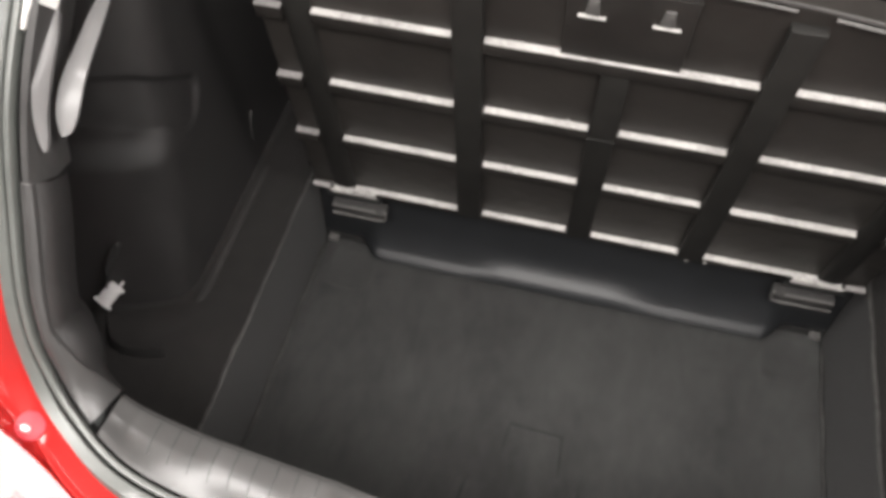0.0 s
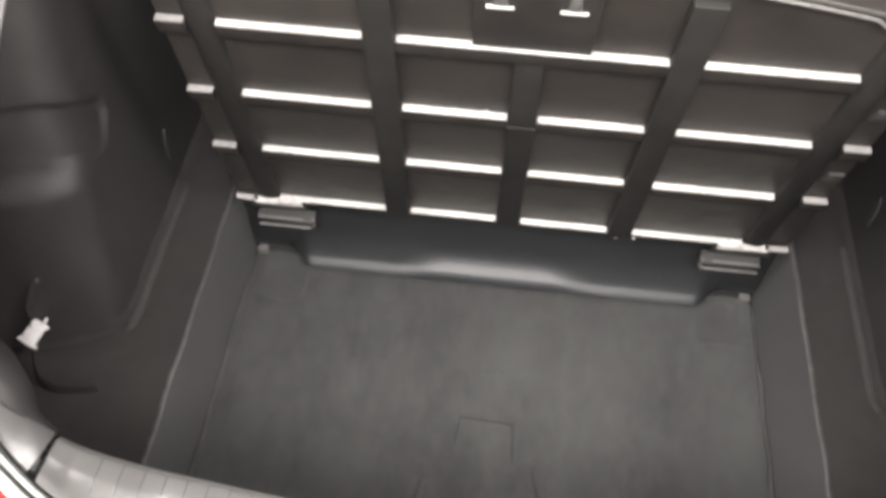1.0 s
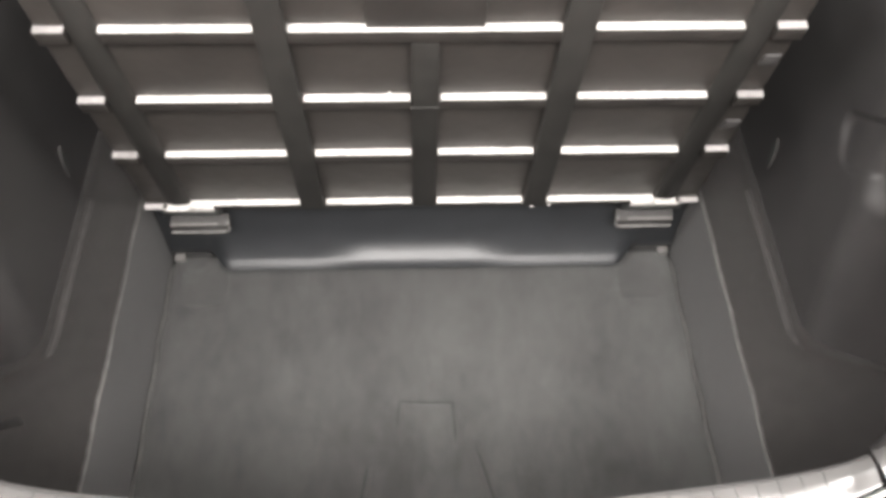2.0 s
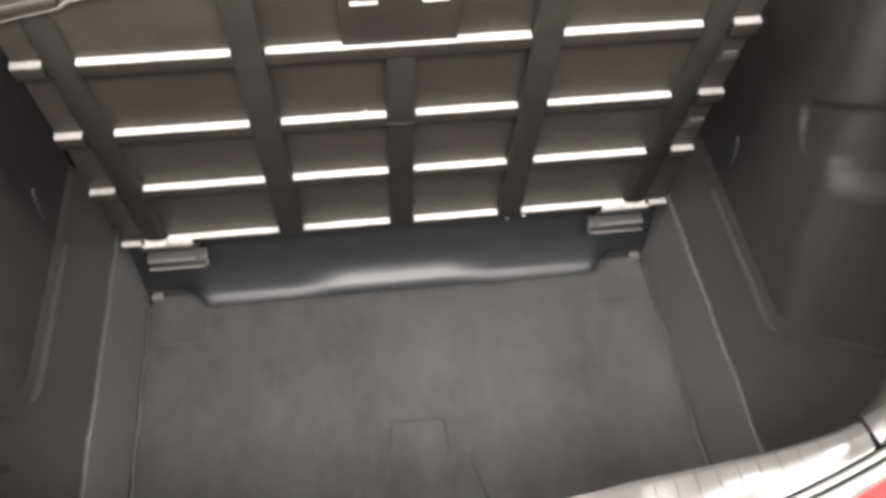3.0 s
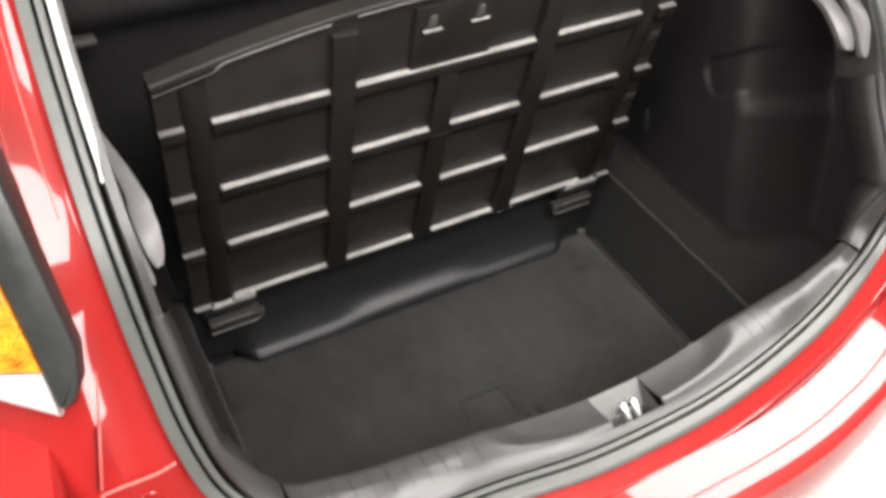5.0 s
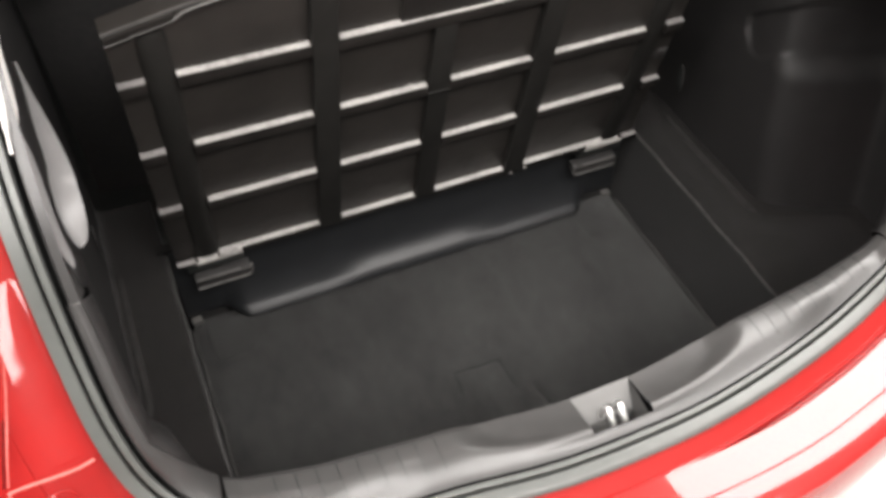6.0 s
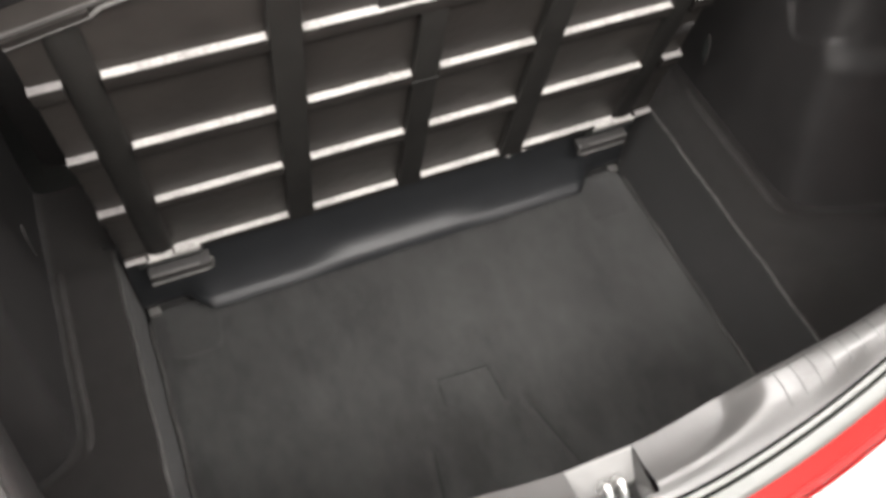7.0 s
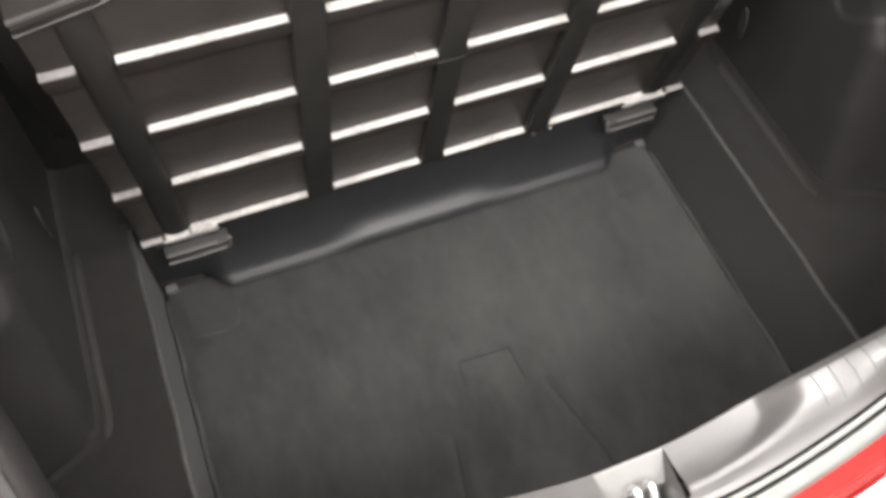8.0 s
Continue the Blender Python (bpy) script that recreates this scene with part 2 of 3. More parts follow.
for px, py, sx, sy in PANELS:
    lamp_ = thing("ceiling_light", "flat white rectangular ceiling light panel", "ceiling light", "ceiling lights")
    lamp_.location = (px, py, CEILING)
    part("frame", box((-sx / 2 - 0.03, -sy / 2 - 0.03, -0.02), (sx / 2 + 0.03, sy / 2 + 0.03, -0.002), 0.004), PALE, lamp_)
    bm = bmesh.new()
    bmesh.ops.create_grid(bm, x_segments=1, y_segments=1, size=0.5, matrix=Matrix.Translation((0, 0, -0.025)) @ Matrix.Diagonal((sx, sy, 1, 1)) @ Matrix.Rotation(math.pi, 4, "X"))
    part("diffuser", bm, GLOW, lamp_, smooth=False)

# ---------- the car ----------
car = thing("hatchback_car", "red hatchback car with its boot standing open and black boot trim", "car")

# weather seal round the opening: a broad lip, and a round bulb beside it


def lip(p):
    w = lerp(0.019, 0.0125, step((p.z - 0.462) / 0.06))
    return [(w - 0.019, -0.006), (w - 0.018, 0.001), (w - 0.022, 0.005), (-0.006, 0.006), (-0.019, 0.0055), (-0.0207, 0.0035), (-0.0207, -0.006)]


seal = part("weather_seal", sheet(along_ring(lip)), RUBBER, car, "grey rubber weather seal round the boot opening")
bulb = [(-0.0240, -0.006), (-0.0240, 0.004), (-0.0252, 0.0068), (-0.0285, 0.0078), (-0.0318, 0.0068), (-0.0330, 0.004), (-0.0330, -0.006)]
part("bulb", sheet(along_ring(bulb)), RUBBER, seal)
part("channel", sheet(along_ring([(-0.040, -0.006), (-0.0285, -0.008), (-0.016, -0.006)])), SLIT, seal)

# painted jamb and bumper: from the seal outwards, one pressing whose section changes from the sill to the pillars


def jamb(p):
    k = step((p.z - 0.465) / 0.16)
    sill_line = [(-0.004, -0.006), (0.008, -0.012), (0.025, -0.0195), (0.0275, -0.0185), (0.031, -0.028), (0.062, -0.040)]
    post_line = [(-0.010, -0.006), (-0.005, -0.0055), (0.004, -0.001), (0.024, 0.0062), (0.046, 0.0130), (0.062, 0.0160)]
    return [(lerp(a, c, k), lerp(b, d, k)) for (a, b), (c, d) in zip(sill_line, post_line)]


part("body_jamb", sheet(along_ring(jamb), thick=-0.0015), RED, car, "glossy red painted body edge round the opening")


part("crease_bead", tube([r_[3] + Vector((0, -0.0005, 0.0016)) for r_ in along_ring(jamb) if r_[3].z < 0.50], 0.0028, 8), RED, car)


def bumper_row(x):
    a = abs(x)
    y0 = bend(a, [(0, -0.821), (0.2, -0.816), (0.345, -0.792), (0.475, -0.758), (0.58, -0.728), (0.64, -0.712), (0.70, -0.680), (0.80, -0.622), (0.90, -0.50)])
    y0 -= 0.026 * math.exp(-((x + 0.47) / 0.09) ** 2)
    z0 = bend(a, [(0, 0.436), (0.35, 0.439), (0.5, 0.458), (0.58, 0.515), (0.66, 0.580), (0.72, 0.604), (0.80, 0.622), (0.90, 0.630)])
    k = step((a - 0.66) / 0.06)
    line = [(lerp(0.025, 0.16, k), lerp(-0.034, 0.020, k)), (lerp(0.004, 0.03, k), lerp(-0.022, 0.006, k)), (0.0, -0.005), (-0.003, 0.0005), (-0.045, 0.001), (-0.088, 0.000), (-0.095, -0.004), (-0.100, -0.018), (-0.104, -0.036), (-0.107, -0.052), (-0.109, -0.070), (-0.106, -0.12), (-0.10, -0.30), (-0.08, -0.52), (-0.04, -0.60)]
    f = lerp(1.0, 0.55, step((a - 0.45) / 0.3))
    return [Vector((x * (1 - 0.04 * (dy / -0.11) * step((a - 0.6) / 0.3)), y0 + dy * f * 1.0, z0 + dz * (1 if dz > -0.1 else (z0 + 0.25) / 0.67))) for dy, dz in line]


part("bumper", sheet([bumper_row(-0.90 + 1.80 * i / 90) for i in range(91)], thick=-0.003), RED, car, "glossy red rear bumper with a flat top")

# seams of the body: a dark joint beside the lamp; pale tubes where bumper and jamb meet paint highlights
for s in (-1, 1):
    nn = Vector((s * -0.25, -0.78, 0.57)).normalized()
    seam = curve([(s * 0.679, -0.549, 0.743), (s * 0.685, -0.567, 0.7235), (s * 0.6935, -0.5905, 0.7015), (s * 0.7035, -0.6185, 0.6785), (s * 0.7125, -0.638, 0.654)], 6)
    part("body_seam", tube([p + nn * 0.0006 for p in seam], 0.0011, 6), GLINT, car, "fine pale highlight line by the seam")
    part("body_gap", tube([p + nn * 0.0004 + Vector((s * 0.004, 0, 0)) for p in seam[len(seam) // 2:]], 0.0018, 6), GAP, car, "dark red body joint")
    # pale lines up the jamb, in the same painted highlight tone
    for out_, up_ in ((0.016, 0.0045), (0.043, 0.0128)):
        a_, b_ = stretch(0.86, 1.30, s)
        part("jamb_bead", tube([r_[0] for r_ in along_ring([(out_, up_)], a_, b_)], 0.0010, 6), GLINT, car, "fine pale line along the jamb")
    bead = curve([(s * 0.715, -0.6405, 0.647), (s * 0.694, -0.639, 0.646), (s * 0.670, -0.6375, 0.643), (s * 0.650, -0.634, 0.6385), (s * 0.632, -0.628, 0.6355)], 6)
    part("body_bead", tube([p + nn * 0.0016 for p in bead], 0.0017, 6), GLINT, car, "pale highlight line at the joint")
    bead = curve([(s * 0.715, -0.6405, 0.647), (s * 0.713, -0.6545, 0.630), (s * 0.710, -0.667, 0.609)], 6)
    part("body_bead", tube([p + nn * 0.0012 for p in bead], 0.0014, 6), GLINT, car)
    # pressed ring low on the jamb
    ta = nn.cross(Vector((0, 0, 1))).normalized()
    tb = nn.cross(ta)
    mid = Vector((s * 0.673, -0.661, 0.615)) + nn * 0.0010
    part("pressed_ring", tube([mid + 0.019 * (math.cos(k * math.tau / 28) * ta + math.sin(k * math.tau / 28) * tb) for k in range(29)], 0.0013, 6), RED, car)
    # ledge of the bumper under the lamp
    rows = []
    for k in range(15):
        y = lerp(-0.700, -0.500, k / 14)
        edge = lerp(0.762, 0.734, k / 14)
        top = 0.667 + 0.31 * (y + 0.66) - (0.04 * ((-0.665 - y) / 0.035) ** 2 if y < -0.665 else 0.0)
        rows.append([(s * (edge - 0.004), y, top - 0.040), (s * (edge - 0.001), y, top - 0.006), (s * (edge + 0.004), y, top), (s * (edge + 0.03), y, top + 0.0035), (s * (edge + 0.07), y, top + 0.0080), (s * 0.845, y, top + 0.0095), (s * 0.870, y, top - 0.022), (s * 0.880, y, top - 0.06)])
    part("bumper_ledge", sheet(rows), RED, car, "flat red bumper ledge under the lamp")

# clip that fixes the bumper low on the jamb
plug_n = Vector((0.30, -0.35, 0.88)).normalized()
plug_x = plug_n.cross(Vector((0, 1, 0))).normalized()
plug_m = Matrix.Translation(Vector((-0.600, -0.700, 0.5175)) + plug_n * 0.001) @ Matrix((plug_x, plug_n.cross(plug_x), plug_n)).transposed().to_4x4()
ring_ = [(math.cos(k * math.tau / 24), math.sin(k * math.tau / 24)) for k in range(24)]
plug = part("bumper_clip", prism([(0.018 * x, 0.018 * y) for x, y in ring_], -0.006, 0.0028, plug_m, 0.0016), PLUG, car, "round red clip with a grey screw")
part("screw", prism([(0.004 + 0.0065 * x, 0.004 + 0.0045 * y) for x, y in ring_[::3]], 0.002, 0.0050, plug_m, 0.0012), BUCKLE, plug, "grey screw")

# quarter panels beside the lamps; unseen roof, sides and floor pan: plain closing sheets that block light


def side_wall(s):
    ids = [i for i, (p, o, n) in enumerate(FRAMES) if p.x * s > 0.3 and p.z > 0.530]
    rows = along_ring([(0.056, 0.006), (0.059, 0.0170), (0.066, 0.0180), (0.095, 0.012), (0.145, -0.015), (0.185, -0.055), (0.200, -0.100)], min(ids), max(ids) + 1)
    out = []
    for r_ in rows:
        e = r_[-1]
        if abs(e.x) > 0.79:
            out.append(r_ + [Vector((s * max(abs(e.x), 0.84), e.y + 0.15, e.z)), Vector((s * 0.87, e.y + 0.40, e.z)), Vector((s * 0.87, 0.9, e.z)), Vector((s * 0.86, 2.0, e.z))])
    return sheet(out, thick=-0.002)


for s in (-1, 1):
    part("quarter_panel", side_wall(s), RED, car)
roof = [[(x, y, 1.36 + 0.06 * (1 - (x / 0.65) ** 2)) for x in (-0.66, -0.4, 0, 0.4, 0.66)] for y in (-0.14, 0.2, 1.0, 2.0)]
part("roof", sheet(roof, thick=0.03), LINING, car, "pale cloth roof lining, out of view")
part("roof_skin", sheet([[(x, y, 1.395 + 0.07 * (1 - (x / 0.66) ** 2)) for x in (-0.67, -0.45, 0, 0.45, 0.67)] for y in (-0.15, 0.2, 1.0, 2.02)], thick=0.004), RED, car)
for s in (-1, 1):
    part("lower_side", sheet([[(s * 0.845, y, 0.66), (s * 0.865, y, 0.50), (s * 0.86, y, 0.20), (s * 0.83, y, -0.10)] for y in (-0.40, -0.2, 0.6, 1.4, 2.02)], thick=0.004), RED, car)
    part("corner_fill", sheet([[(s * 0.70, -0.60, z), (s * 0.76, -0.60, z), (s * 0.81, -0.565, z), (s * 0.845, -0.49, z), (s * 0.855, -0.36, z)] for z in (0.30, 0.45, 0.60)], thick=0.003), RED, car)
part("front_closure", box((-0.84, 2.02, -0.10), (0.84, 2.06, 1.40), 0.01), RED, car)
part("floor_pan", box((-0.82, -0.70, -0.06), (0.82, 2.0, -0.035), 0), BLACK, car)
# unseen closures of the cabin, added to keep out light
for s in (-1, 1):
    part("cabin_side", box((s * 0.80 - 0.01, 0.16, -0.06), (s * 0.80 + 0.01, 2.0, 1.3), 0), TRIM, car)
part("dashboard", box((-0.8, 1.95, -0.06), (0.8, 2.0, 1.4), 0), TRIM, car)

# tail lamps at the rear corners


def tail_lamp(s):
    m = LAMP[s]
    lamp = part("tail_lamp", prism([(-0.028, 0.055), (-0.018, 0.02), (-0.004, 0.0), (0.008, -0.004), (0.013, 0.0), (0.014, 0.36), (-0.030, 0.36)], -0.05, 0.010, m, 0.008), BLACK, car, "tail lamp with a black edge and red, amber and clear lenses")
    part("clear_lens", prism([(0.015, -0.010), (0.12, 0.080), (0.12, 0.083), (0.0135, 0.041)], -0.04, 0.008, m, 0.004), CLEAR, lamp, "clear white lens")
    part("amber_lens", prism([(0.0135, 0.0425), (0.12, 0.0845), (0.12, 0.20), (0.0145, 0.165)], -0.04, 0.008, m, 0.004), AMBER, lamp, "amber lens")
    part("red_lens", prism([(0.0145, 0.1665), (0.12, 0.2015), (0.12, 0.36), (0.0145, 0.36)], -0.04, 0.008, m, 0.004), LENS, lamp, "red lens")


LAMP = {}
for s in (-1, 1):
    # local x runs outwards, y up along the pillar, z faces rearwards
    ux = Vector((s * 0.97, 0.24, 0.0)).normalized()
    uy = Vector((s * 0.08, 0.57, 0.82)).normalized()
    ux = (ux - uy * ux.dot(uy)).normalized()
    uz = ux.cross(uy)
    if uz.y > 0:
        uz = -uz
    LAMP[s] = Matrix.Translation((s * 0.709, -0.578, 0.740)) @ Matrix((ux, uy, uz)).transposed().to_4x4()
    tail_lamp(s)

# sill trim: satin plastic, sunken in the middle, with fine cross grooves beside that


RIM = sorted(((p + o * -0.0365 + n * 0.004) for p, o, n in FRAMES if abs(p.x) < 0.62 and p.z < 0.60), key=lambda q: q.x)


def rim(x):
    for p, q in zip(RIM, RIM[1:]):
        if p.x <= x <= q.x:
            return p.lerp(q, (x - p.x) / max(1e-6, q.x - p.x))
    return RIM[0] if x < 0 else RIM[-1]


def sill_point(x, v):
    """v from 0 at the inner edge to 1 at the seal. Scooped in the middle, raised at both ends."""
    a = abs(x)
    inner = bend(a, [(0, -0.679), (0.06, -0.678), (0.115, -0.673), (0.17, -0.666), (0.225, -0.662), (0.45, -0.642), (0.525, -0.628)])
    top = table(a, [(0, 0.460), (0.11, 0.461), (0.255, 0.474), (0.38, 0.480), (0.49, 0.494), (0.53, 0.509)])
    full = max(top, 0.474)
    q = rim(x)
    y = lerp(inner, q.y, v)
    # rounded hollow in the middle
    e = ((a / 0.240) ** 3 + (v / 0.88) ** 3) ** (1 / 3)
    near = step((1 - e) / 0.28)
    crowned = lerp(full, q.z, step(v) ** 3.2) + 0.003 * math.sin(math.pi * v) ** 0.8 - 0.004 * (1 - step(v / 0.10))
    crowned += 0.004 * step((a - 0.26) / 0.08) * min(v / 0.45, (1 - v) / 0.55)
    scooped = 0.457 + 0.017 * min(v, 0.85) / 0.85 - 0.003 * math.sin(math.pi * min(1.0, v / 0.85))
    z = lerp(crowned, scooped, near)
    return Vector((x, y, z))


LATCH = -0.0045
xs = sorted({round(-0.5175 + 1.035 * i / 1000, 5) for i in range(1001)} | {LATCH - 0.047, LATCH + 0.047})
vs_ = [i / 24 for i in range(25)]
bm = bmesh.new()
grid = [[bm.verts.new(sill_point(x, v)) for v in vs_] for x in xs]
for i in range(len(xs) - 1):
    for j in range(24):
        if abs((xs[i] + xs[i + 1]) / 2 - LATCH) < 0.047 and j < 20:
            continue
        bm.faces.new((grid[i][j], grid[i + 1][j], grid[i + 1][j + 1], grid[i][j + 1]))
bmesh.ops.delete(bm, geom=[v for v in bm.verts if not v.link_faces], context="VERTS")
sill = part("sill_trim", bm, SILL, car, "satin grey-black plastic sill trim with fine cross grooves", angle=60)
for s in (-1, 1):
    for k in range(9):
        x = s * (0.253 + 0.026 * k)
        part("groove", tube([sill_point(x, v) + Vector((0, 0, -0.0003)) for v in [0.06 + 0.05 * i for i in range(14)]], 0.0010, 6), BLACK, sill)
for s in (-1, 1):
    line = [sill_point(s * 0.5175, v) + Vector((s * 0.002, 0, -0.0006)) for v in vs_[:-1]]
    part("trim_gap", tube(line, 0.0011, 6), SLIT, sill, "dark gap beside the corner trim")
# its inner skirt
part("skirt", sheet([[sill_point(x, 0) + Vector((0, 0.0, 0)), sill_point(x, 0) + Vector((0, 0.004, -0.02)), Vector((x, -0.655, 0.20)), Vector((x, -0.665, -0.01))] for x in [-0.5175 + 1.035 * i / 40 for i in range(41)]]), FELT, sill)
# latch recess with the steel striker
r = [[(-0.047, -0.6795, 0.4565), (0.047, -0.6795, 0.4565)], [(-0.046, -0.682, 0.4565), (0.046, -0.682, 0.4565)], [(-0.040, -0.713, 0.430), (0.040, -0.713, 0.430)], [(-0.039, -0.717, 0.404), (0.039, -0.717, 0.404)], [(-0.036, -0.742, 0.392), (0.036, -0.742, 0.392)], [(-0.047, -0.7435, 0.450), (0.047, -0.7435, 0.450)]]
r = [[(x + LATCH, y, z) for x, y, z in pair] for pair in r]
recess = part("latch_recess", sheet(r), RECESS, sill, "recess for the latch")
for s in (-1, 1):
    bm = bmesh.new()
    bm.faces.new([bm.verts.new(p[0] if s < 0 else p[1]) for p in r])
    part("side_wall", bm, SILL, recess, smooth=False)
striker = part("striker", box((LATCH - 0.018, -0.742, 0.398), (LATCH + 0.020, -0.722, 0.403), 0.001), CHROME, car, "bright steel latch striker")
for x in (LATCH - 0.008, LATCH + 0.011):
    part("bar", tube(curve([(x, -0.709, 0.420), (x, -0.709, 0.450), (x, -0.7135, 0.4605), (x, -0.722, 0.4585), (x, -0.739, 0.444), (x, -0.748, 0.425)], 5), 0.0046, 10), CHROME, striker)

# corner trim between the sill and the pillars, along the seal


def post_width(z):
    return bend(z, [(0.55, 0.053), (0.62, 0.054), (0.71, 0.055), (0.76, 0.053), (0.80, 0.047), (0.87, 0.044), (1.1, 0.043), (1.4, 0.04)])


def post_trim(p):
    w = post_width(p.z)
    return [(-0.0395, -0.006), (-0.0400, 0.000), (-0.0425, 0.0035), (-0.052, 0.0050), (-w + 0.003, 0.003), (-w, -0.002), (-w - 0.002, -0.040), (-w + 0.02, -0.10)]


def even(points, n):
    """n + 1 points at even steps along a line."""
    runs = [0.0]
    for p, q in zip(points, points[1:]):
        runs.append(runs[-1] + (q - p).length)
    out = []
    for i in range(n + 1):
        d = runs[-1] * i / n
        k = max(m for m in range(len(points) - 1) if runs[m] <= d + 1e-9)
        out.append(points[k].lerp(points[k + 1], (d - runs[k]) / max(1e-9, runs[k + 1] - runs[k])))
    return out


SEAM = 0.775
for s in (-1, 1):
    # corner piece: from the end of the sill round the corner up to the seam on the pillar
    post = [(p, o, n) for p, o, n in (FRAMES if s > 0 else FRAMES[::-1]) if p.x * s > 0.45 and p.z <= SEAM]
    outer = [p + o * -0.0395 + n * 0.003 for p, o, n in post]
    outer = even([q for q in outer if q.x * s > 0.5215], 48)
    inner = [Vector((s * x, y, z)) for x, y, z in ((0.5215, -0.6275, 0.507), (0.5370, -0.6275, 0.538), (0.5530, -0.6300, 0.575))] + [p + o * -post_width(p.z) + n * -0.001 for p, o, n in post if p.z > 0.605]
    inner = even(curve(inner, 6), 48)
    rows, skirt = [], []
    for i, (p, q) in enumerate(zip(outer, inner)):
        t = outer[min(i + 1, 48)] - outer[max(i - 1, 0)]
        n = t.cross(q - p).normalized()
        if n.z < 0:
            n = -n
        c = (q - p).normalized()
        rows.append([p - n * 0.008, p, p.lerp(q, 0.08) + n * 0.0022, p.lerp(q, 0.3) + n * 0.0042, p.lerp(q, 0.6) + n * 0.0042, p.lerp(q, 0.88) + n * 0.0028, q, q + c * 0.001 - n * 0.010])
        skirt.append([q - n * 0.004, q + c * 0.005 - n * 0.006, q + c * 0.014 - n * 0.018, q + c * 0.020 - n * 0.050, q - n * 0.10])
    part("corner_trim", sheet(rows), CORNER, car, "satin charcoal plastic corner trim beside the seal")
    part("trim_skirt", sheet(skirt), TRIM, car, "dark grained skirt inside the corner trim", angle=60)
    a, b = stretch(0.46, 0.60, s)
    part("trim_backing", sheet(along_ring([(-0.036, -0.008), (-0.052, -0.022), (-0.056, -0.05)], a, b)), BLACK, car)
    a, b = stretch(SEAM, 1.4, s)
    a, b = (a - 1, b) if s > 0 else (a, b + 1)
    part("pillar_trim", sheet(along_ring(post_trim, a, b)), CORNER, car, "charcoal plastic pillar trim beside the seal")
    row = along_ring(post_trim, a, b)[0 if s > 0 else -1]
    part("trim_seam", tube([q + Vector((0, 0, 0.001)) for q in row[1:6]], 0.0010, 6), HINGE, car, "thin pale seam")

# ---------- lower boot: well walls, ledges and side trims ----------


# finger pocket: middle y and z, slant, half length and half height
POCKET = (-0.223, 0.586, -0.67, 0.085, 0.047)


def side_x(y, z):
    """How far out the side trim stands: the upright wheel-arch box, its rounded corner, the hollow behind it and a finger pocket on top."""
    base = 0.620 - 0.02 * (z - 0.23)
    shoulder = step((z - 0.510) / 0.055)
    yr = -0.345 + 0.24 * (z - 0.23) + 0.013 * shoulder
    d = yr - y
    r_ = 0.011
    base += 0.003 * shoulder * step((-0.18 - y) / 0.05)
    x = base + 3.0 * r_ * math.log1p(math.exp(min(40.0, (d - 0.008) / r_)))
    cap = 0.800
    x = -0.016 * math.log(math.exp(-x / 0.016) + math.exp(-cap / 0.016))
    up = math.cos(POCKET[2]) * (z - POCKET[1]) - math.sin(POCKET[2]) * (y - POCKET[0])
    return x + 0.010 * step(-pocket_gap(y, z) / 0.014) * (0.30 + 0.70 * step((up + POCKET[4]) / (2 * POCKET[4])))


def pocket_gap(y, z):
    """Distance from the outline of the slanting finger pocket, negative inside it."""
    r_ = 0.034
    ey, ez = y - POCKET[0], z - POCKET[1]
    c, k = math.cos(POCKET[2]), math.sin(POCKET[2])
    qy, qz = abs(c * ey + k * ez) - (POCKET[3] - r_), abs(-k * ey + c * ez) - (POCKET[4] - r_)
    return math.hypot(max(qy, 0.0), max(qz, 0.0)) + min(0.0, max(qy, qz)) - r_


def near_rear(y, z):
    return table(z, [(0.23, -0.640), (0.55, -0.640), (0.66, -0.580), (0.78, -0.480), (0.87, -0.400), (1.01, -0.26), (1.18, -0.10), (1.34, 0.0)])


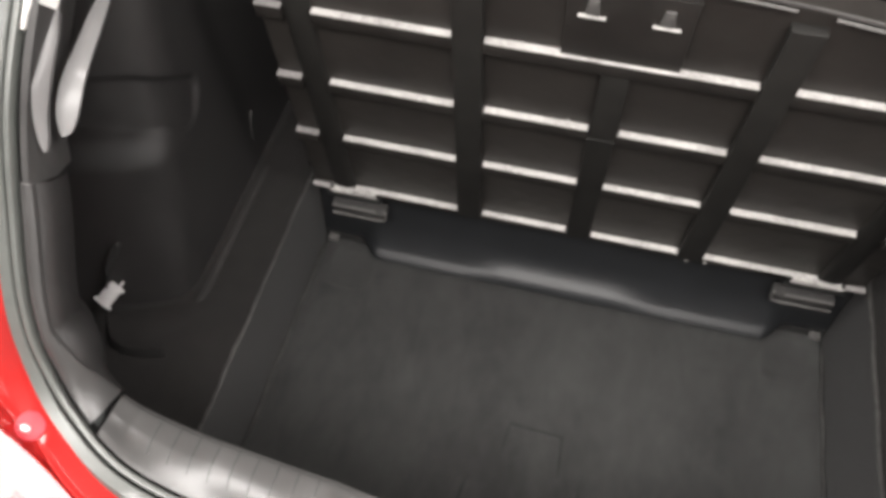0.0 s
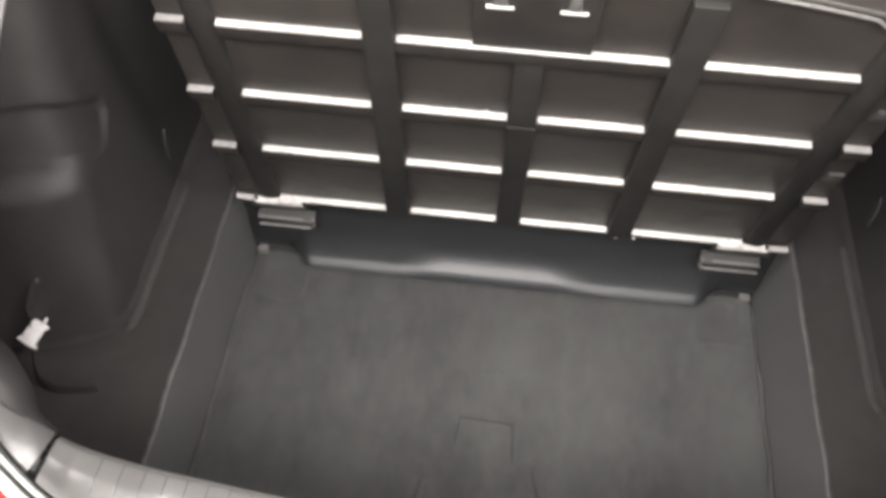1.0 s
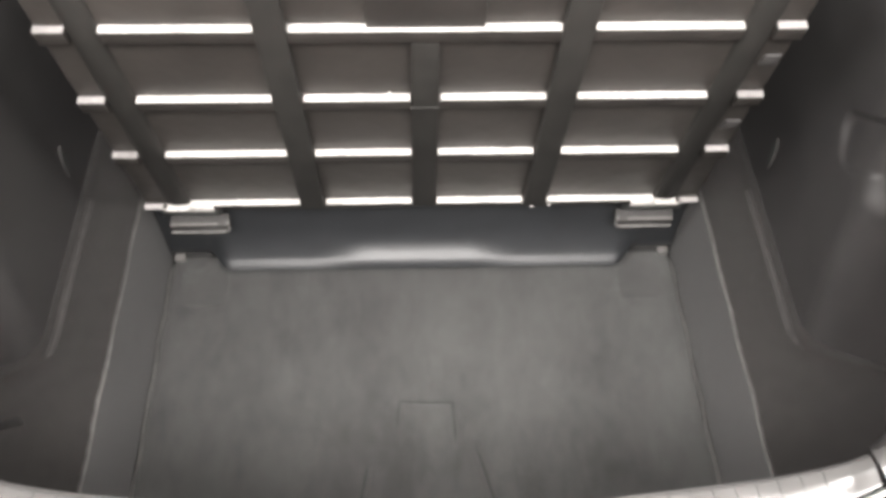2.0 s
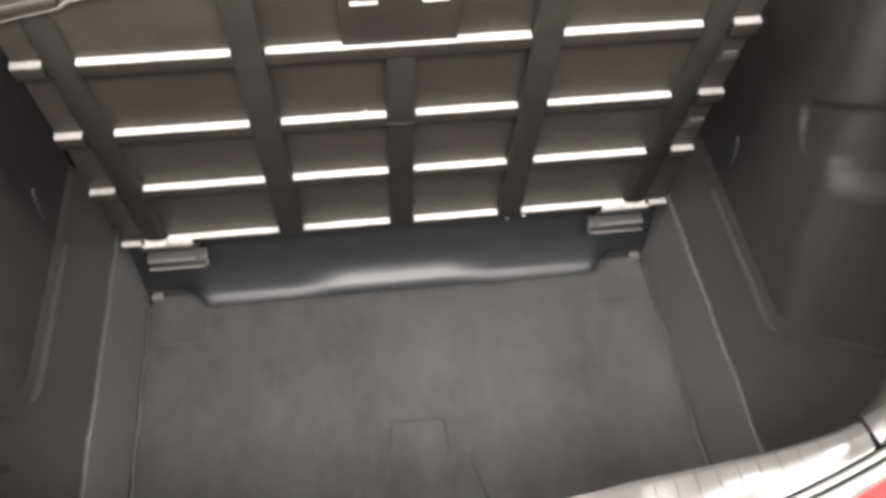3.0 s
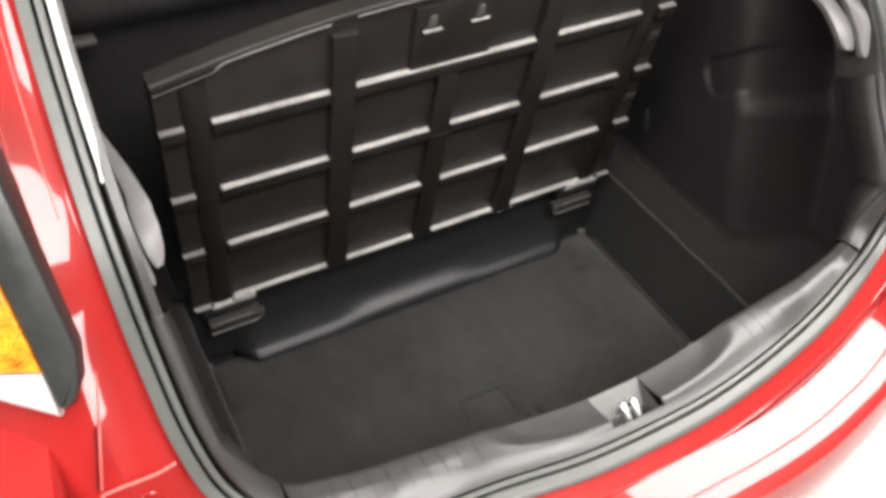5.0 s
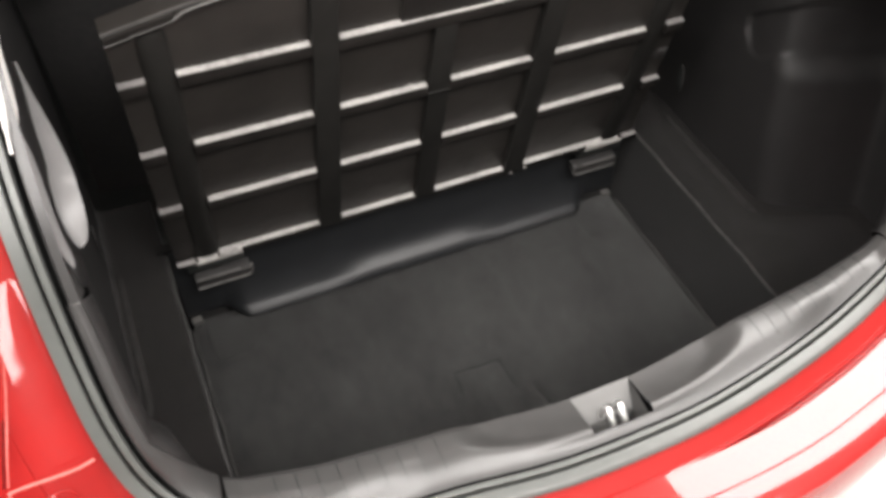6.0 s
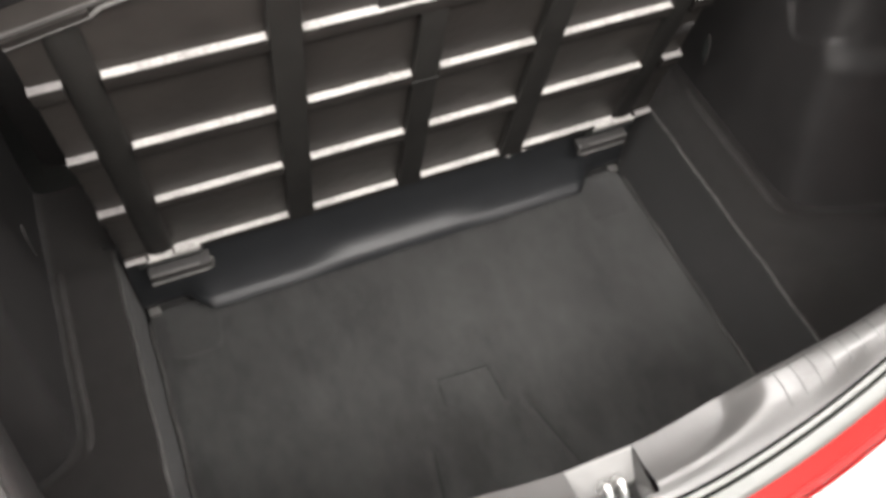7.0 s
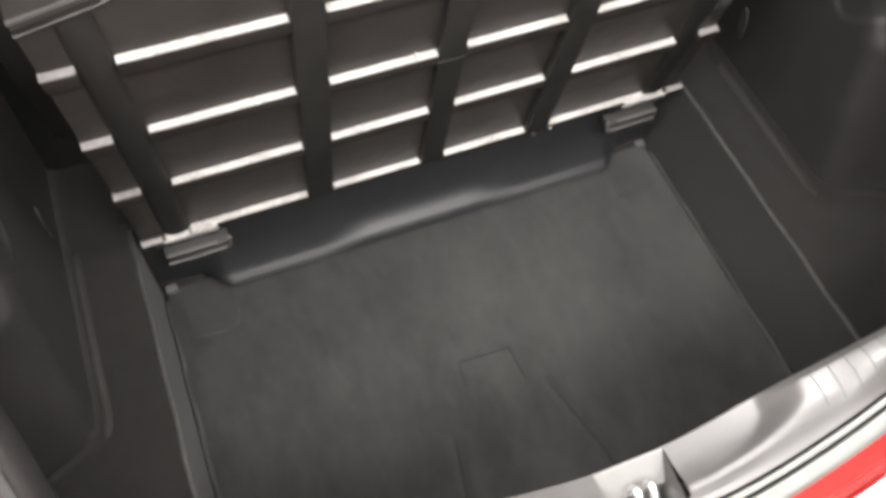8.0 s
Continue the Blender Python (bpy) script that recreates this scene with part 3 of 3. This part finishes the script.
for s in (-1, 1):
    name = "left" if s < 0 else "right"
    rows = []
    zs = [0.23 + 0.24 * i / 20 for i in range(20)] + [0.47 + 0.24 * i / 70 for i in range(71)] + [0.71 + 0.63 * (i + 1) / 30 for i in range(30)]
    for z in zs:
        rear = near_rear(0, z)
        rows.append([(s * side_x(y, z), y, z) for y in [lerp(0.16, rear, k / 220) for k in range(221)]])
    quarter = part("quarter_trim", sheet(rows), TRIM, car, "charcoal plastic boot side trim moulded over the wheel arch", angle=50)
    # ledge with a rounded root, and the wall of the well below it
    rows, wall = [], []
    for k in range(121):
        y = lerp(0.16, -0.648, k / 120)
        far = side_x(y, 0.23)
        ins = 0.515
        wall.append([(s * (ins + 0.002), y, -0.005), (s * (ins + 0.0022 + 0.0006 * math.sin(23 * y)), y, 0.10), (s * (ins + 0.001), y, 0.222)])
        rows.append([(s * (ins + 0.004), y, 0.215), (s * ins, y, 0.2225), (s * (ins + 0.002), y, 0.2275), (s * (ins + 0.008), y, 0.230), (s * lerp(ins, far, 0.5), y, 0.230), (s * (far - 0.022), y, 0.230), (s * (far - 0.010), y, 0.2325), (s * (far - 0.003), y, 0.239), (s * (far + 0.002), y, 0.252)])
    ledge = part("ledge", sheet(rows), FELT, car, "charcoal felt-covered ledge over the wheel arch", angle=60)
    part("well_wall", sheet(wall), WELL, car, "felt side wall of the boot well, shade in its colour", angle=60)
    wob = random.Random(5 + s)
    part("edge_welt", tube([(s * (0.5165 + 0.0009 * math.sin(41 * y) + 0.0005 * wob.uniform(-1, 1)), y, 0.2272 + 0.0011 * wob.uniform(-1, 1)) for y in [lerp(0.0, -0.645, i / 60) for i in range(61)]], 0.0036, 8), WELT, ledge, "worn paler edge")
    fold = []
    for i in range(81):
        y = lerp(-0.02, -0.372, i / 80)
        fold.append((s * (side_x(y, 0.23) - 0.013), y, 0.2300 + 0.0008 * wob.uniform(-1, 1) - 0.009 * step((i / 80 - 0.80) / 0.20)))
    part("edge_fold", tube(fold, 0.0075, 8), FOLD, ledge, "folded felt edge with a painted highlight")
    # grab slot at the front end of the trim
    slot_m = Matrix.Translation((s * 0.6175, -0.018, 0.338)) @ Matrix.Rotation(radians(-90 * s), 4, "Y") @ Matrix.Rotation(radians(10 * s), 4, "Z")
    oval = [(0.030 * math.cos(a), 0.009 * math.sin(a)) for a in [k * math.tau / 20 for k in range(20)]]
    slot = part("slot", prism(oval, -0.001, 0.0015, slot_m, 0.0005), BLACK, quarter, "small dark guide slot")
    part("lip", tube([slot_m @ Vector((x * 1.08, y * 1.2, 0.002)) for x, y in oval[10:] + oval[:1]], 0.0016, 6), DULL, slot)
    # satin fin low on the pillar, and the shelf rest that runs forwards from it
    for name_, low, note, edge_a, edge_b in (
            ("pillar_fin", 0.25, "satin grey moulded fin on the pillar",
             [(0.594, -0.491, 0.779), (0.5985, -0.475, 0.810), (0.602, -0.454, 0.836), (0.605, -0.425, 0.853), (0.608, -0.365, 0.888)],
             [(0.586, -0.486, 0.780), (0.591, -0.462, 0.808), (0.593, -0.434, 0.832), (0.594, -0.409, 0.850), (0.598, -0.350, 0.884)]),
            ("shelf_rest", 0.55, "satin grey rest for the parcel shelf",
             [(0.584, -0.469, 0.782), (0.589, -0.444, 0.810), (0.590, -0.411, 0.829), (0.588, -0.372, 0.843), (0.600, -0.240, 0.868)],
             [(0.568, -0.460, 0.786), (0.564, -0.438, 0.810), (0.564, -0.418, 0.824), (0.566, -0.385, 0.837), (0.590, -0.225, 0.862)])):
        ca, cb = curve(edge_a, 6), curve(edge_b, 6)
        rows = []
        for i, (p, q) in enumerate(zip(ca, cb)):
            p, q = Vector((s * p.x, p.y, p.z)), Vector((s * q.x, q.y, q.z))
            w = table(i / (len(ca) - 1), [(0, low), (0.05, 0.85), (0.12, 1.0), (0.8, 1.0), (1, 0.3)])
            c = p.lerp(q, 0.5)
            p, q = c.lerp(p, w), c.lerp(q, w)
            h = Vector((0, -0.0015, 0.0015))
            rows.append([p + Vector((s * 0.001, 0.008, -0.006)), p, p.lerp(q, 0.25) + h, p.lerp(q, 0.75) + h, q, q + Vector((s * 0.006, 0.012, -0.008))])
        part(name_, sheet(rows, thick=0.002), SHEEN, car, note)
    # pale upper pillar trim
    a, b = stretch(0.884, 1.4, s)
    part("upper_pillar_trim", sheet(along_ring(lambda p: [(lerp(-0.0385, o_, step((p.z - 0.880) / 0.045)), h_) for o_, h_ in ((-0.037, 0.004), (-0.0385, 0.009), (-0.0435, 0.009), (-0.0465, 0.004), (-0.051, -0.035))], a, b), thick=-0.002), PALE, car, "pale plastic upper pillar trim")

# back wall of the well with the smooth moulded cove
part("well_back", box((-0.53, 0.004, -0.02), (0.53, 0.02, 0.24), 0.0), WELL, car, "felt back wall of the boot well, shade in its colour")
rows = []
for i in range(161):
    x = -0.512 + 1.024 * i / 160
    lipped = step((0.440 - abs(x)) / 0.055)
    g = step((0.21 - abs(x + 0.012)) / 0.12)
    steep = [(0.002, 0.232), (0.001, 0.18), (-0.001, 0.15), (-0.005, 0.12), (-0.011, 0.098), (-0.018, 0.081), (-0.025, 0.066), (-0.032, 0.054), (-0.038, 0.046), (-0.046, 0.0405), (-0.050, 0.034), (-0.042, 0.022), (-0.02, 0.02)]
    easy = [(0.002, 0.232), (0.001, 0.18), (-0.001, 0.15), (-0.003, 0.118), (-0.007, 0.096), (-0.013, 0.0795), (-0.021, 0.0675), (-0.030, 0.0585), (-0.039, 0.0510), (-0.047, 0.0435), (-0.050, 0.034), (-0.042, 0.022), (-0.02, 0.02)]
    rows.append([(x, lerp(a, c, g) * (0.05 + 0.95 * lipped) + 0.002, lerp(b, d, g) + 0.012 * (1 - lipped) * step((0.10 - d) / 0.06)) for (a, b), (c, d) in zip(steep, easy)])
part("cove", sheet(rows, thick=-0.002), GLOSSY, car, "smooth black moulded cove at the foot of the back wall", angle=50)
for s in (-1, 1):
    part("corner_clip", box((s * 0.497 - 0.011, -0.016, 0.014), (s * 0.497 + 0.011, 0.002, 0.024), 0.003), HINGE, car, "small pale corner clip")

# ---------- rear seat behind the panel ----------
seat = thing("rear_seat", "dark grey cloth rear seat back, behind the raised floor panel", "car seat")
for a, c in ((-0.60, -0.125), (-0.12, 0.60)):
    rows = []
    for i in range(21):
        x = lerp(a, c, i / 20)
        pad = 0.02 * min(1.0, 8 * min(i, 20 - i) / 20) ** 0.5
        rows.append([(x, 0.32 - 0.25 * z - pad - 0.035 * math.exp(-((z - 0.845) / 0.045) ** 2), z) for z in [0.2 + 0.7 * j / 40 for j in range(41)]] + [(x, 0.13, 0.93), (x, 0.22, 0.93), (x, 0.30, 0.88)])
    part("backrest", sheet(rows, thick=0.01), SEAT, seat)
for x in (-0.555, 0.555):
    part("seat_latch", box((x - 0.022, 0.055, 0.786), (x + 0.022, 0.085, 0.797), 0.004), HINGE, seat, "small grey seat latch")

# ---------- the raised boot floor panel ----------
board = thing("boot_floor_panel", "brown-black ribbed underside of the raised boot floor panel", "floor panel")
LEAN = -0.171
PM = Matrix.Translation((0, -0.0018, 0)) @ Matrix.Rotation(-LEAN, 4, "X") @ Matrix.Rotation(radians(90), 4, "X")


def top_of(u):
    return 0.887 - 0.245 * u * u


W0 = 0.243
outline = [(-0.5, W0), (0.5, W0)] + [(u, top_of(u)) for u in [0.5 - i / 24 for i in range(25)]]
part("base", prism(outline, -0.036, -0.0048, PM, 0.003), BACKING, board)
wear = random.Random(3)
ROWS_W = [0.2558, 0.4252, 0.5786, 0.7342]
COLS = [(-0.4615, -0.4185), (-0.221, -0.179), (0.179, 0.221), (0.4185, 0.4615)]
GAPS = [(-0.5, -0.4615), (-0.4185, -0.221), (-0.179, -0.0205), (0.0205, 0.179), (0.221, 0.4185), (0.4615, 0.5)]
for a, b in COLS:
    hi = top_of((a + b) / 2) - 0.03
    outer = abs(a + b) > 0.6
    if outer:
        rows = [[((a + b) / 2 - 0.022 * math.cos(q), w, -0.009 + 0.015 * math.sin(q) ** 0.7 * f) for q in [k * math.pi / 10 for k in range(11)]] for w, f in [(0.247, 0.2), (0.250, 0.7), (0.258, 1), (hi - 0.02, 1), (hi + 0.02, 0.02)]]
        bm = sheet(rows)
        bmesh.ops.transform(bm, matrix=PM, verts=bm.verts)
    else:
        bm = prism([(a, W0), (b, W0), (b, hi), (a, hi)], -0.012, 0.0100, PM, 0.003)
    part("upright_rib", bm, RIB, board)
part("upright_rib", prism([(-0.0195, W0), (0.0195, W0), (0.0195, 0.7105), (-0.0195, 0.7105)], -0.012, 0.0068, PM, 0.002), RIB, board)
part("cross_bead", prism([(-0.0215, 0.5545), (0.0215, 0.5545), (0.0215, 0.5615), (-0.0215, 0.5615)], -0.010, 0.0085, PM, 0.0015), RIB, board)
for j, w in enumerate(ROWS_W):
    low = W0 if j == 0 else w - 0.024
    for a, b in GAPS:
        if j == 3 and abs(a + b) < 0.3:
            continue
        part("cross_rib", prism([(a, low), (b, low), (b, w - 0.0015), (a, w - 0.0015)], -0.012, 0.0072, PM, 0.0012), PANEL, board)
        if j == 0 and abs(a + b) > 0.9:
            continue
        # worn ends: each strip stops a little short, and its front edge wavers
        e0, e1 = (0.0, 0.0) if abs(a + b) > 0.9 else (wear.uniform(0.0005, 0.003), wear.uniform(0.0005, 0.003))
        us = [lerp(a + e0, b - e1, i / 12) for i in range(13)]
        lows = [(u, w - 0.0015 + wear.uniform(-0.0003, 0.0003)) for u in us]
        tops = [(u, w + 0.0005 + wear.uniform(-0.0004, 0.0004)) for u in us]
        # rib top: pale colour in place of the overhead light on it
        part("lit_rib_top", prism(lows + tops[::-1], -0.0078, 0.0068 - wear.uniform(0, 0.0012), PM, 0.0004), STUB if abs(a + b) > 0.9 else EDGE, board)
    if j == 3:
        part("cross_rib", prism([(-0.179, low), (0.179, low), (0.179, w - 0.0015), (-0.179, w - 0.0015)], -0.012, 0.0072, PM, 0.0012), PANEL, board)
        part("lit_rib_top", prism([(-0.177, w - 0.0015), (0.177, w - 0.0015), (0.177, w + 0.0005), (-0.177, w + 0.0005)], -0.0078, 0.0068, PM), EDGE, board)
# latch plate with two tabs
part("latch_plate", prism([(-0.077, 0.735), (0.077, 0.735), (0.077, 0.86), (-0.077, 0.86)], -0.012, 0.0030, PM, 0.0015), PANEL, board)
for s in (-1, 1):
    tab = part("latch_tab", prism([(s * 0.045 - 0.017, 0.8135), (s * 0.045 + 0.017, 0.8135), (s * 0.045 + 0.017, 0.8150), (s * 0.045 - 0.017, 0.8150)], 0.0, 0.008, PM), EDGE, board, "pale latch tab")
    part("catch", prism([(s * 0.045 - 0.009, 0.816), (s * 0.045 + 0.009, 0.816), (s * 0.045 + 0.006, 0.842), (s * 0.045 - 0.006, 0.842)], 0.0, 0.006, PM, 0.002), HINGE, tab)

for u, w in ((-0.052, 0.5835), (0.228, 0.2465), (0.196, 0.243)):
    part("lint_fleck", prism([(u + 0.0022 * math.cos(k * math.tau / 6), w + 0.0016 * math.sin(k * math.tau / 6)) for k in range(6)], -0.004, 0.0105, PM, 0.0005), EDGE, board)

# upper rim and foot rail with the two hinge brackets
part("rim", prism([(u, top_of(u) - 0.0045) for u in [-0.5 + i / 30 for i in range(31)]] + [(u, top_of(u) - 0.0002) for u in [0.5 - i / 30 for i in range(31)]], -0.034, -0.0020, PM, 0.001), HINGE, board, "thin grey rim")
for s in (-1, 1):
    # corner cap with a pale stepped lower lip
    us = [s * lerp(0.498, 0.405, i / 8) for i in range(9)]
    cap_ = part("corner_cap", prism(([(u, top_of(u) - 0.0145) for u in us] + [(u, top_of(u) - 0.005) for u in us[::-1]])[::s], -0.008, 0.003, PM, 0.002), PANEL, board, "dark corner cap with a pale edge")
    lip_ = [(u, top_of(u) - 0.0160) for u in us] + [(s * 0.392, top_of(0.392) - 0.0085)] + [(u, top_of(u) - 0.0080) for u in [s * lerp(0.38, 0.222, i / 8) for i in range(9)]]
    part("lip", tube([PM @ Vector((u, w, 0.001)) for u, w in lip_], 0.0026, 8), BRACKET, cap_, "thin pale lip")
us = [lerp(-0.178, 0.178, i / 10) for i in range(11)]
part("rim_lip", tube([PM @ Vector((u, top_of(u) - 0.008, 0.001)) for u in us], 0.0022, 8), BRACKET, board, "thin pale lip")
for s in (-1, 1):
    o = [(s * 0.466, 0.2500), (s * 0.460, 0.246), (s * 0.424, 0.246), (s * 0.419, 0.2545), (s * 0.378, 0.2545), (s * 0.378, 0.2385), (s * 0.466, 0.2385)]
    # upward face of the foot, its light painted like the rib tops
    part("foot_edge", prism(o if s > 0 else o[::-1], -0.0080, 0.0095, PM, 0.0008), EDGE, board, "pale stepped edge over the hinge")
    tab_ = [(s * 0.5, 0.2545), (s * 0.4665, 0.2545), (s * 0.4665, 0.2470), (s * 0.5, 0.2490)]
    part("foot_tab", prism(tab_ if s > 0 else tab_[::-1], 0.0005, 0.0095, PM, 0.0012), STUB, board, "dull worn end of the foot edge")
    ol = [(s * 0.476, 0.155), (s * 0.374, 0.155), (s * 0.368, 0.162), (s * 0.368, 0.176), (s * 0.476, 0.176)]
    hinge = part("hinge_bracket", prism(ol if s < 0 else ol[::-1], -0.018, 0.008, PM, 0.003), DULL, board, "black hinge bracket with a grey rim")
    line = [PM @ Vector(q) for q in ((s * 0.476, 0.154, 0.009), (s * 0.380, 0.154, 0.009), (s * 0.371, 0.157, 0.009), (s * 0.367, 0.166, 0.009), (s * 0.366, 0.188, 0.006))]
    part("rim", tube(line, 0.0030, 8), BRACKET, hinge, "pale grey lip")
    part("leaf", prism([(s * 0.472, 0.180), (s * 0.388, 0.180), (s * 0.388, 0.183), (s * 0.472, 0.183)], 0.004, 0.0095, PM, 0.001), HINGE, hinge)
    part("knuckle", prism([(s * 0.485, 0.196), (s * 0.375, 0.196), (s * 0.375, 0.238), (s * 0.485, 0.238)], -0.03, -0.004, PM, 0.003), BLACK, hinge)
# flat pale marks; the upper one paints a slanting reflection of light
for u, w in ((0.481, 0.655), (0.481, 0.492)):
    part("edge_mark", prism([(u - 0.014, w - 0.011), (u + 0.014, w - 0.011), (u + 0.014, w + 0.011), (u - 0.010, w + 0.011)], -0.012, 0.000, PM, 0.004), DULL, board, "small dull mark on the panel edge")

# ---------- carpet on the floor of the well ----------
mat_ = thing("boot_carpet", "dark grey carpet lying on the floor of the boot well", "carpet")
CUTS = [((-0.050, -0.331), (0.047, -0.335)), ((0.047, -0.335), (0.051, -0.412)), ((-0.050, -0.331), (-0.056, -0.385)), ((0.088, -0.420), (0.124, -0.556)), ((0.124, -0.556), (0.140, -0.655)), ((-0.108, -0.455), (-0.127, -0.560)), ((-0.127, -0.560), (-0.140, -0.655))]


def cut_depth(x, y):
    worst = 0.0
    for (ax, ay), (bx, by) in CUTS:
        k = max(0.0, min(1.0, ((x - ax) * (bx - ax) + (y - ay) * (by - ay)) / ((bx - ax) ** 2 + (by - ay) ** 2)))
        d = math.hypot(x - lerp(ax, bx, k), y - lerp(ay, by, k))
        deep = 0.0048 if ay < -0.41 else 0.0010
        worst = max(worst, deep * math.exp(-(d / (0.010 if ay < -0.41 else 0.005)) ** 2))
    return worst


xs = [-0.508 + 0.328 * i / 20 for i in range(20)] + [-0.18 + 0.36 * i / 120 for i in range(121)] + [0.18 + 0.328 * (i + 1) / 20 for i in range(20)]
ys = [-0.004 - 0.306 * i / 24 for i in range(24)] + [-0.31 - 0.345 * i / 100 for i in range(101)]
rows = []
for x in xs:
    row = []
    for y in ys:
        z = 0.012 + 0.0016 * noise.noise((x * 6, y * 6, 0.3)) + 0.0008 * noise.noise((x * 22, y * 22, 4.1)) - 0.003 * step((abs(x) - 0.495) / 0.012)
        z += 0.0035 * step((0.050 - abs(abs(x) - 0.438)) / 0.006) * step((0.052 - abs(y + 0.072)) / 0.006)
        if abs(x) < 0.2 and y < -0.3:
            z -= cut_depth(x, y)
        row.append((x, y, z))
    rows.append(row)
part("carpet_sheet", sheet(rows, thick=0.004), CARPET, mat_, angle=60)
for s in (-1, 1):
    wob = random.Random(20 + s)
    bm = prism([(0.046 * math.copysign(abs(math.cos(a)) ** 0.35, math.cos(a)) * wob.uniform(0.97, 1.0), 0.05 * math.copysign(abs(math.sin(a)) ** 0.35, math.sin(a)) * wob.uniform(0.97, 1.0)) for a in [k * math.tau / 32 for k in range(32)]], 0.0, 0.0022, Matrix.Translation((s * 0.438, -0.072, 0.0150)), 0.001)
    part("patch", bm, PATCH, mat_, "paler square patch")
for s in (-1, 1):
    wob = random.Random(9 + s)
    part("binding", tube([(s * (0.5115 + 0.0012 * math.sin(i * 0.7)), lerp(-0.03, -0.65, i / 40), 0.0125) for i in range(41)], 0.0035, 8), WELT, mat_, "paler bound edge")
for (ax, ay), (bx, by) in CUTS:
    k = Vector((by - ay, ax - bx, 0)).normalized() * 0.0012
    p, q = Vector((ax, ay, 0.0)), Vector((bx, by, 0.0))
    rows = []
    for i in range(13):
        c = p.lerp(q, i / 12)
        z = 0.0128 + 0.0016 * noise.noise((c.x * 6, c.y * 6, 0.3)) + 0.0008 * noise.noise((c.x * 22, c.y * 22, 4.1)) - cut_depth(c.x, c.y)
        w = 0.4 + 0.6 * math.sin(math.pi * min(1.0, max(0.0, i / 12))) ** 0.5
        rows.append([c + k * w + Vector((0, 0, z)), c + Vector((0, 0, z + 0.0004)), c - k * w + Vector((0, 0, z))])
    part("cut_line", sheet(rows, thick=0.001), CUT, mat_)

# ---------- luggage strap with its buckle ----------
strap = thing("luggage_strap", "black webbing luggage strap with a grey plastic buckle", "strap")
part("webbing", tube(curve([(-0.7045, -0.353, 0.386), (-0.716, -0.363, 0.360), (-0.727, -0.374, 0.333), (-0.733, -0.386, 0.306)], 6), 0.010, 8, 0.16), STRAP, strap)
part("webbing", tube(curve([(-0.727, -0.412, 0.280), (-0.725, -0.432, 0.262), (-0.717, -0.450, 0.242), (-0.690, -0.460, 0.237), (-0.655, -0.458, 0.236), (-0.622, -0.450, 0.237)], 6), 0.015, 8, 0.13), STRAP, strap)
part("end_pin", tube([(-0.7040, -0.354, 0.385), (-0.7025, -0.352, 0.390)], 0.0022, 8), HINGE, strap)
BM = Matrix.Translation((-0.729, -0.395, 0.293)) @ Matrix.Rotation(radians(28), 4, "X") @ Matrix.Rotation(radians(155), 4, "Z")
buckle = part("buckle", box((-0.013, -0.017, -0.006), (0.013, 0.016, 0.006), 0.004, 2, BM), BUCKLE, strap, "grey plastic buckle")
part("bar", box((-0.018, 0.014, -0.004), (0.018, 0.020, 0.004), 0.002, 2, BM), BUCKLE, buckle)
part("end_clip", box((-0.017, -0.021, -0.004), (0.011, -0.015, 0.004), 0.002, 2, BM), BUCKLE, buckle)
part("tongue", tube(curve([(-0.721, -0.386, 0.298), (-0.713, -0.380, 0.303), (-0.709, -0.374, 0.309)], 5), 0.0026, 8), BUCKLE, buckle)
